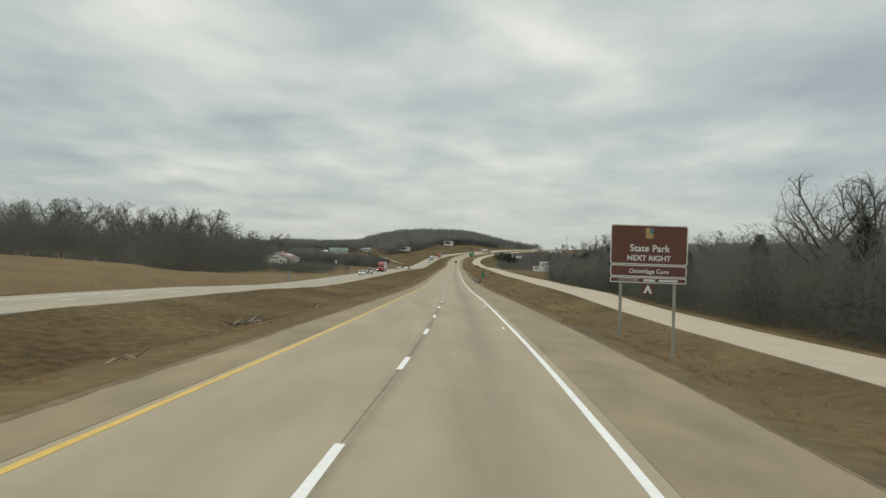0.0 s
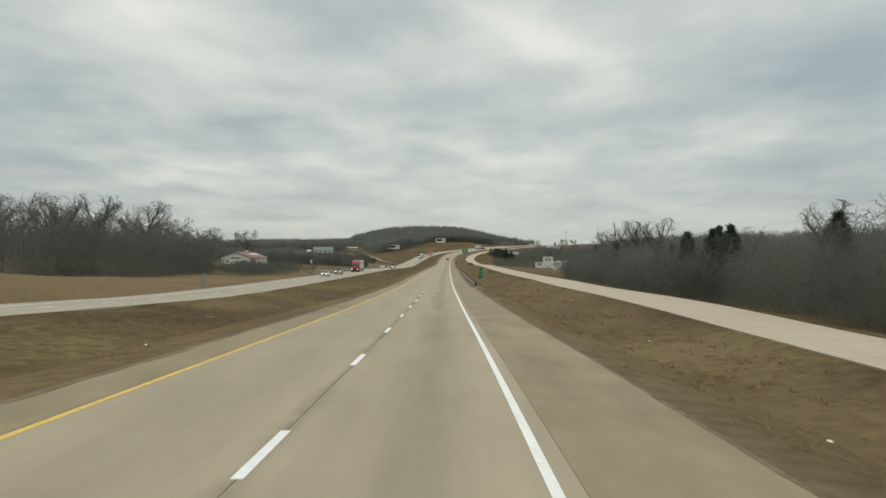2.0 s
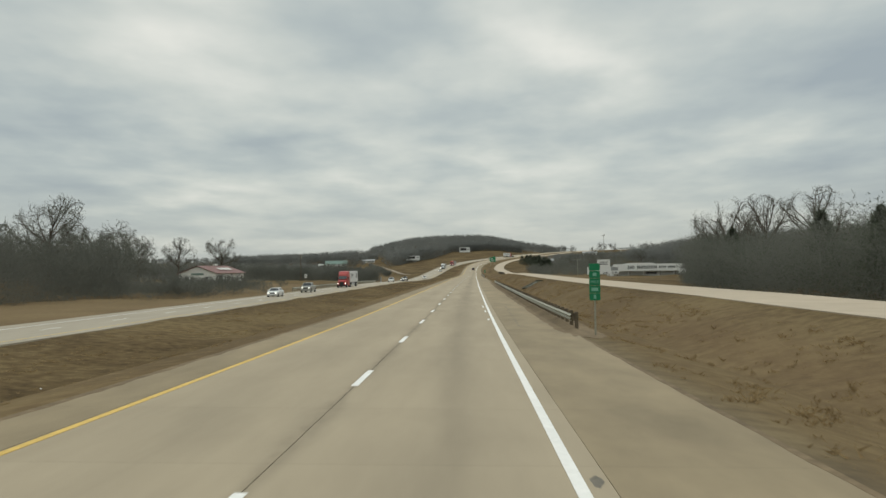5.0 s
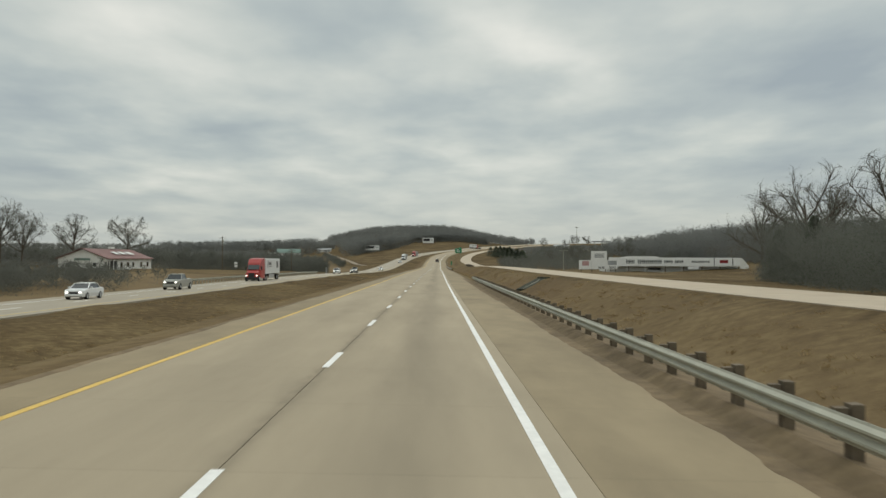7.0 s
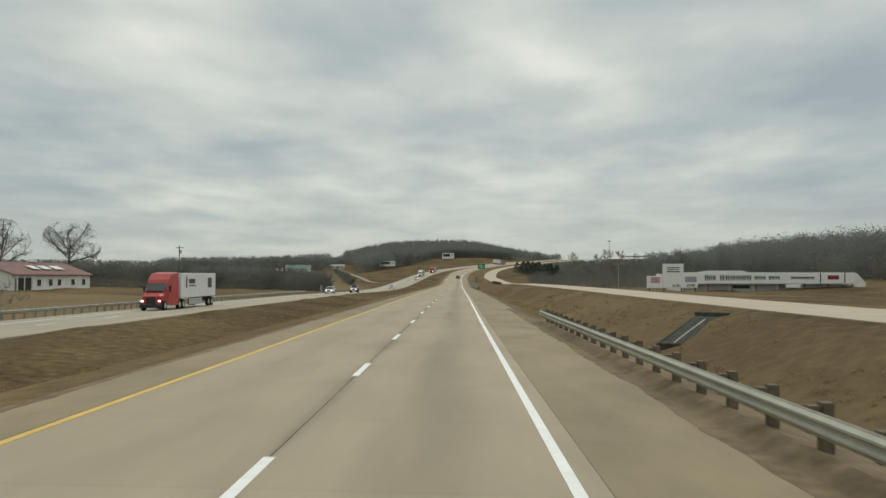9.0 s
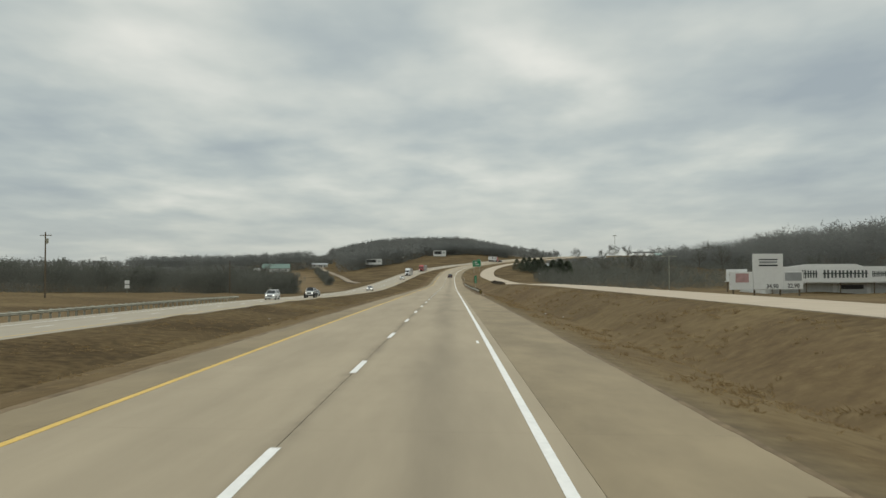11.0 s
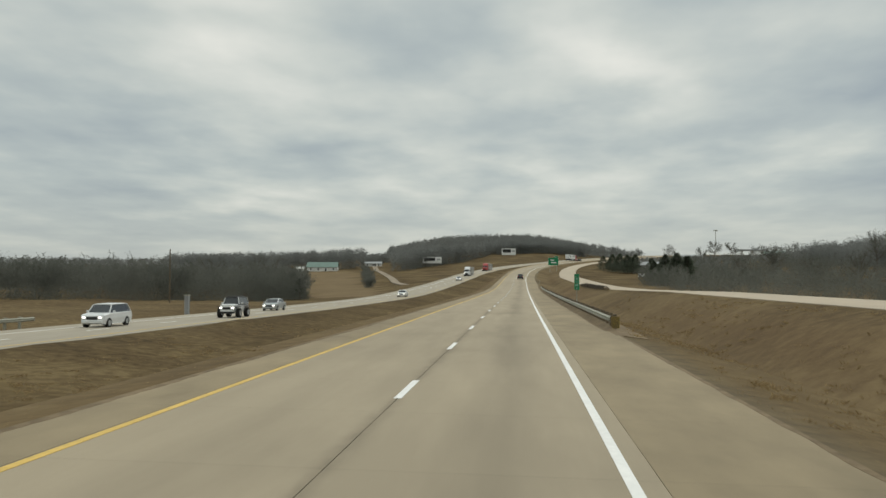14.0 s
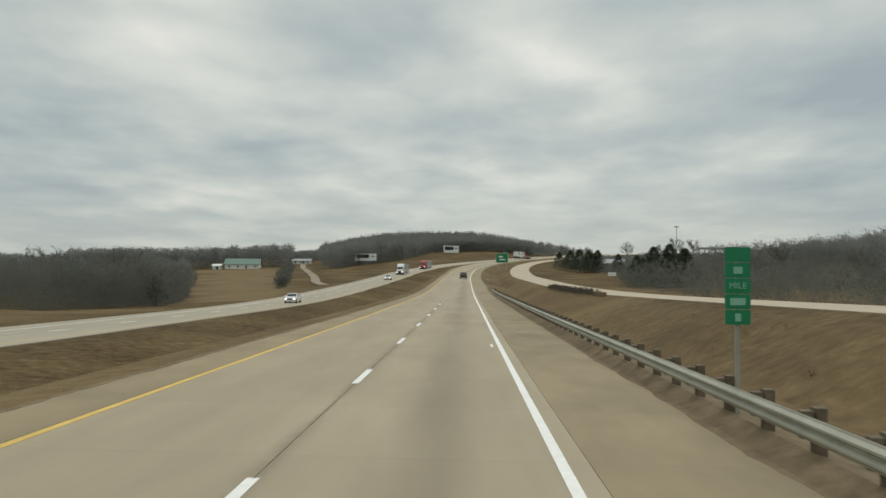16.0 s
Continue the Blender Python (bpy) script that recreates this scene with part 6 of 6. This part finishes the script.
def semi(paint, y, lane, label, own=False, trailer=M_VWHITE, flat=False):
    if own:
        u, z, turn = lane, float(road_z(y)), math.pi
    else:
        fo, dz = (float(v) for v in far_lane(y))
        u = fo + lane
        z, turn = far_top(u, y), 0.0
    slope = math.atan(float(road_x(y + 2) - road_x(y - 2)) / 4)
    s = empty("semi_truck", placed(u, y, z, turn - slope), label, "truck", "vehicles on the road")
    # tractor: nose at y = 0, local -y forward
    part("hood", loft([(0.0, 0.80, 0.72, 0.55, 1.35, 1.5), (0.25, 1.0, 0.85, 0.5, 1.5, 1.65), (1.5, 1.1, 0.98, 0.5, 1.75, 1.95)]), paint, s, "red bonnet" if paint is M_RED else "")
    part("grille", boxp(0, -0.01, 1.05, 1.0, 0.08, 0.75, 0.03), M_DARK, s)
    part("bumper", boxp(0, 0.05, 0.5, 2.3, 0.3, 0.4, 0.06), M_DARK, s)
    part("cab", loft([(1.3, 1.1, 1.0, 0.6, 1.8, 2.0), (2.0, 1.2, 1.05, 0.6, 2.0, 2.80), (2.25, 1.22, 1.08, 0.6, 2.2, 3.2), (3.2, 1.22, 1.12, 0.6, 2.4, 3.85), (5.2, 1.22, 1.15, 0.6, 2.4, 4.0)]), paint, s)
    part("windscreen", loft([(1.20, 1.0, 0.90, 1.98, 2.02, 2.06), (1.86, 1.06, 0.98, 2.05, 2.45, 2.78), (2.02, 1.08, 1.0, 2.05, 2.5, 2.84)]), M_GLASS, s, "dark windscreen")
    for sx in (-1, 1):
        part("side_window", boxp(sx * 1.17, 2.55, 2.3, 0.06, 0.8, 0.6, 0.02), M_GLASS, s)
        part("mirror", boxp(sx * 1.38, 1.9, 2.2, 0.18, 0.12, 0.6, 0.03), M_DARK, s)
        part("headlight", boxp(sx * 0.88, 0.02, 1.0, 0.26, 0.14, 0.16, 0.03), M_LAMP, s, "lit headlight")
        part("skirt", boxp(sx * 1.15, 4.2, 0.75, 0.1, 2.6, 0.6, 0.02), paint, s)
        part("trailer_skirt", boxp(sx * 1.24, 11.2, 0.72, 0.05, 5.0, 0.75, 0.01), M_SILVER, s, "pale side skirt")
        for wy in (0.95, 5.6, 6.9, 16.6, 17.9):
            wheel(s, sx * 1.05, wy, 0.5, 0.32)
    part("chassis", boxp(0, 6.0, 0.85, 0.9, 7.0, 0.25), M_DARK, s)
    tr = part("trailer", boxp(0, 12.4, 2.55, 2.6, 13.4, 2.75, 0.04), trailer, s, "long box trailer")
    part("bogie", boxp(0, 17.2, 0.9, 1.8, 3.0, 0.5), M_DARK, tr)
    for sx in (-1, 1):
        for by, bw, bh, bz in ((7.6, 0.5, 1.3, 2.9), (9.6, 2.3, 0.5, 3.0), (9.8, 2.6, 0.14, 2.5), (16.6, 1.6, 1.2, 2.8)):
            part("logo_bar", boxp(sx * 1.305, by, bz, 0.02, bw, bh), M_DGREY, tr, "dark printed bar")
    return s


semi(M_RED, 349.0, -6.9, "red tractor unit with a long white box trailer")
semi(M_VWHITE, 772.0, -5.0, "white tractor unit with a pale trailer", trailer=M_SILVER)
semi(M_RED, 838.0, -5.0, "red tractor unit with a pale trailer on the bend", trailer=M_SILVER)
car("sedan", M_VWHITE, 279, -6.9, "white sedan with lit headlights on the far carriageway")
car("pickup", M_TAN, 307, -6.9, "champagne pickup truck with lit headlights on the far carriageway")
car("suv", M_VWHITE, 474, -6.9, "white estate car with lit headlights in the outer lane")
car("jeep", M_VWHITE, 492, -3.2, "white off-road car with black wings and large tyres")
car("sedan", M_SILVER, 516, -6.6, "silver sedan with lit headlights in the outer lane")
car("sedan", M_VWHITE, 600, -3.4, "white sedan with lit headlights far along the carriageway")
car("sedan", M_VWHITE, 730, -3.4, "white sedan ahead of the lorries on the far carriageway")
car("suv", M_DGREY, 709, 0, "dark car driving ahead in the same lane", own=True)
car("sedan", M_DGREY, 980, 0, "dark car climbing the far bend", own=True)
semi(M_RED, 985, -3.6, "lorry with a white box trailer climbing the far bend", own=True)


# ---- small roadside things ----
M_DRAIN = material("mossy_dark_concrete", shades(0.062, 0.064, 0.048, 0.3), 0.95, 3, 6)


def drain():
    """Drain flume with a dark grating down the grass bank."""
    x0, y0, x1, y1 = 10.5, 301.0, 13.4, 304.6
    s = empty("drain_flume", pose(x0, y0, 0), "dark weathered drain grating with side walls in the grass bank", "drain")
    dx, dy = x1 - x0, y1 - y0
    turn = -math.degrees(math.atan2(dx, dy))
    nx, ny = dy / math.hypot(dx, dy), -dx / math.hypot(dx, dy)

    def top(t, off):
        return ground_z(x0 + dx * t + nx * off, y0 + dy * t + ny * off)

    def run(off, half, low, high, t0, t1):
        """Bar that follows the slope of the bank."""
        b, n, last = bmesh.new(), 6, None
        for k in range(n + 1):
            t = t0 + (t1 - t0) * k / n
            ring = [b.verts.new((dx * t + nx * o, dy * t + ny * o, top(t, 0) + h))
                    for o, h in ((off - half, low), (off + half, low), (off + half, high), (off - half, high))]
            if last:
                for a in range(4):
                    b.faces.new((last[a], last[(a + 1) % 4], ring[(a + 1) % 4], ring[a]))
            else:
                b.faces.new(ring[::-1])
            last = ring
        b.faces.new(last)
        bmesh.ops.recalc_face_normals(b, faces=b.faces)
        return b

    for k in range(12):
        part("bar", run(-0.63 + 0.115 * k, 0.042, -0.1, 0.07, 0, 1), M_DRAIN, s, "dark mossy grating bar")
    part("grating_bed", run(0, 0.7, -0.3, 0.035, 0, 1), M_DRAIN, s, "dark wet bed under the bars")
    part("centre_rail", run(0, 0.035, 0.05, 0.12, 0.02, 0.8), M_GALV, s, "pale steel rail down the middle")
    for off in (-0.75, 0.75):
        part("side_wall", run(off, 0.055, -0.3, 0.1, -0.02, 1.02), M_DRAIN, s)
    part("headwall", boxp(dx, dy, top(1.0, 0) + 0.05, 1.8, 0.25, 0.4, 0.03, rz=turn), M_DRAIN, s)


drain()


def fallen_branches():
    """Dead branches and pale splinters left in the median."""
    r = np.random.default_rng(90)
    for x0, y0, n, size in ((-13.6, 47.2, 16, 1.5), (-11.9, 60.5, 8, 1.0), (-9.2, 14.5, 6, 0.6), (-17.5, 118.0, 7, 0.9)):
        g = ground_z(x0, y0)
        s = empty("fallen_branch", pose(x0, y0, g), "heap of dead grey branches lying in the median grass", "branch", "fallen branches")
        for i in range(n):
            a, ln = r.uniform(0, math.pi), size * r.uniform(0.4, 1.0)
            c = Vector((r.normal(0, size * 0.6), r.normal(0, size * 0.5), 0))
            d = Vector((math.cos(a), math.sin(a), 0)) * ln / 2
            p, q = c - d, c + d
            p.z = ground_z(x0 + p.x, y0 + p.y) - g + 0.02
            q.z = ground_z(x0 + q.x, y0 + q.y) - g + r.uniform(0.05, 0.35) * size
            part("stick", cylp(p, q, 0.035 * size, 0.012 * size, 5), M_SPLINTER if i % 5 == 0 else M_BARK, s, "pale split wood" if i % 5 == 0 else "")


M_SPLINTER = material("pale_split_wood", shades(0.42, 0.38, 0.32, 0.15), 0.9, 4)
fallen_branches()


def culvert(y):
    so, sz = (float(v) for v in side_road(y))
    s = empty("culvert", placed(so, y, float(road_z(y)) + sz), "weathered concrete culvert wall below the frontage road", "culvert")
    part("headwall", boxp(-0.6, 0, -0.25, 0.35, 9.0, 1.1, 0.03), M_DIRT, s)
    part("apron", boxp(-1.4, 0, -0.75, 1.3, 5.0, 0.2, 0.03), M_DIRT, s)


culvert(566)


def marker_post(u, y, h, label):
    g = ground_at(u, y)
    s = empty("marker_post", placed(u, y, g), label, "marker post", "marker posts")
    part("post", boxp(0, 0, h / 2 - 0.1, 0.1, 0.04, h + 0.2, 0.008), M_GALV, s)
    part("reflector", boxp(0, -0.026, h - 0.12, 0.085, 0.012, 0.16), M_SIGNWHITE, s, "pale reflector")


for y, h in ((668, 1.15), (760, 1.15)):
    marker_post(5.75, y, h, "slim delineator post with a pale reflector at the shoulder")


def survey_stake(u, y):
    g = ground_at(u, y)
    s = empty("survey_stake", placed(u, y, g), "short wooden stake with orange ribbon in the median grass", "stake")
    part("stake", boxp(0, 0, 0.2, 0.05, 0.04, 0.6), M_POST, s)
    part("ribbon", boxp(0, -0.005, 0.42, 0.16, 0.06, 0.26, 0.02), M_ORANGE, s, "faded orange plastic ribbon")


M_ORANGE = material("orange_ribbon", shades(0.50, 0.12, 0.06, 0.15), 0.7, 6)
survey_stake(-16.30, 170.1)


def pillar(x, y, h, label):
    g = ground_z(x, y)
    s = empty("utility_pillar", pose(x, y, g), label, "pillar", "pillars")
    part("shaft", boxp(0, 0, h / 2 - 0.1, 0.5, 0.5, h + 0.2, 0.04), M_ROOFGREY, s)
    part("cap", boxp(0, 0, h + 0.05, 0.62, 0.62, 0.1, 0.02), M_GALV, s)


pillar(-38.6, 191, 2.5, "grey square utility pillar beside the far carriageway")
pillar(-38.8, 510, 2.5, "grey square utility pillar beside the far guardrail")


def birdhouse():
    x, y = -93, 213
    g = ground_z(x, y)
    s = empty("post_box", pose(x, y, g), "small white gabled box on a post at the wood edge", "post box")
    part("post", boxp(0, 0, 0.5, 0.2, 0.2, 1.4), M_SIGNWHITE, s)
    part("box", prismp([(-0.8, 1.0), (0.8, 1.0), (0.8, 1.9), (0, 2.7), (-0.8, 1.9)], "y", -0.5, 0.5), M_SIGNWHITE, s)


birdhouse()


# ---- rumble strip, patches, litter ----
def rumble(y0, y1, step, u0, u1):
    """Worn dark scars in the shoulder where rumble grooves were filled."""
    r = np.random.default_rng(int(y0))
    bm = bmesh.new()
    ring = [bm.verts.new((0.065 * math.cos(a) * (1 + 0.25 * math.sin(3 * a + 1)), 0.21 * math.sin(a) * (1 + 0.3 * math.sin(2 * a)), 0.0)) for a in np.linspace(0, 2 * math.pi, 14)[:-1]]
    bm.faces.new(ring)
    me = bpy.data.meshes.new("rumble_groove")
    bm.to_mesh(me)
    bm.free()
    me.materials.append(M_RUMBLE)
    for y in np.arange(y0, y1, step):
        u = u0 + (u1 - u0) * (y - y0) / (y1 - y0)
        o = new("rumble_groove", me)
        o.parent = road
        o.matrix_basis = Matrix.Translation((float(road_x(y)) + u + float(r.normal(0, 0.02)), y, main_top(u, y) + 0.004)) @ Matrix.Rotation(float(r.uniform(-0.3, 0.3)), 4, "Z") @ Matrix.Diagonal((float(r.uniform(0.75, 1.25)), float(r.uniform(0.8, 1.6)), 1, 1))


rumble(94, 152, 2.0, 2.02, 2.05)
rumble(181.3, 206, 1.9, 2.93, 3.25)


def skid(y, u, ln, w):
    ribbon("paint_scrap", y, y + ln, const(u - w / 2), const(u + w / 2), main_top, M_WHITE, road, step=ln, skirt=0.006, lift=0.006)


for y, u, ln in ((202.3, 1.55, 3.2), (195.2, 1.6, 2.4), (186, 1.6, 1.3), (499.4, 1.55, 1.3), (351.4, 1.5, 1.2), (30, 1.5, 1.2), (56, 1.52, 2.0)):
    skid(y, u, ln, 0.09)


def litter():
    r = np.random.default_rng(77)
    me = mesh_of("litter", [(-0.15, -0.1, 0), (0.16, -0.08, 0.02), (0.13, 0.12, 0.05), (-0.12, 0.1, 0.03), (0.0, 0.0, 0.12)], [(0, 1, 4), (1, 2, 4), (2, 3, 4), (3, 0, 4), (0, 3, 2, 1)], M_SIGNWHITE)
    for i in range(12):
        y = float(r.uniform(5, 500))
        u = float(r.uniform(-20, -8.5) if i % 3 else r.uniform(6.5, 13))
        o = new("litter", me)
        x = float(road_x(y)) + u
        o.matrix_basis = Matrix.Translation((x, y, ground_z(x, y) + 0.02)) @ Matrix.Rotation(float(r.uniform(0, 6)), 4, "Z") @ Matrix.Diagonal((float(r.uniform(0.35, 0.65)),) * 3 + (1,))
        tagged(o, "scrap of pale litter in the dry grass", "litter", "litter scraps")


litter()


def grass():
    """Dry mown grass on the verges and the median, as blades in tufts."""
    r = np.random.default_rng(31)
    for name, u0, u1, n, hh in (("verge_grass", 5.25, 14.5, 80000, 0.05), ("median_grass", -23.5, -7.4, 90000, 0.06)):
        y = r.uniform(-2, 520, n)
        u = u0 + (u1 - u0) * r.random(n)
        x = road_x(y) + u * spread(y)
        keep = r.random(n) < 0.55 + 0.4 * np.sin(x * 0.7 + 1.9 * np.sin(y * 0.13 + 0.3 * x)) * np.sin(y * 0.31 - x * 0.5)
        x, y = x[keep], y[keep]
        z = np.array([ground_z(float(a), float(b)) for a, b in zip(x, y)])
        p = np.stack([x, y, z - 0.02], 1)
        q = p + np.stack([r.normal(0, 0.03, len(x)), r.normal(0, 0.03, len(x)), hh * r.uniform(0.4, 1.3, len(x))], 1)
        v, t = blades(p, q, r.uniform(0.010, 0.022, len(x)), r)
        tagged(new(name, raw_mesh(name, v, t, M_BLADE)), "short dry winter grass beside the pavement", "grass", kind="stuff")


def tussocks():
    """Clumps of longer dead grass that break up the mown verge and the median."""
    r = np.random.default_rng(57)
    for name, u0, u1, n, hh in (("verge_tussocks", 5.6, 14.6, 8000, 0.12), ("median_tussocks", -23.0, -8.2, 5000, 0.09)):
        y = 4 + 480 * r.random(n)
        u = u0 + (u1 - u0) * r.random(n)
        keep = np.array([noise.noise(Vector((a * 0.5, b * 0.16, 3.0))) + 0.6 * noise.noise(Vector((a * 1.7, b * 0.9, 8.0))) > r.normal(0.0, 0.12) for a, b in zip(u, y)])
        x, y = road_x(y[keep]) + u[keep] * spread(y[keep]), y[keep]
        z = np.array([ground_z(float(a), float(b)) for a, b in zip(x, y)])
        base = np.repeat(np.stack([x, y, z - 0.02], 1), 14, 0)
        size = np.repeat(r.uniform(0.6, 1.5, len(x)), 14)
        p = base + np.stack([r.normal(0, 0.11, len(base)) * size, r.normal(0, 0.13, len(base)) * size, np.zeros(len(base))], 1)
        q = p + np.stack([r.normal(0, 0.09, len(base)), r.normal(0, 0.09, len(base)), hh * r.uniform(0.35, 1.1, len(base))], 1) * size[:, None]
        tagged(new(name, raw_mesh(name, *blades(p, q, 0.035 * size, r), M_BLADE)), "uneven clumps of dead tan grass on mown ground", "grass", kind="stuff")


grass()
tussocks()
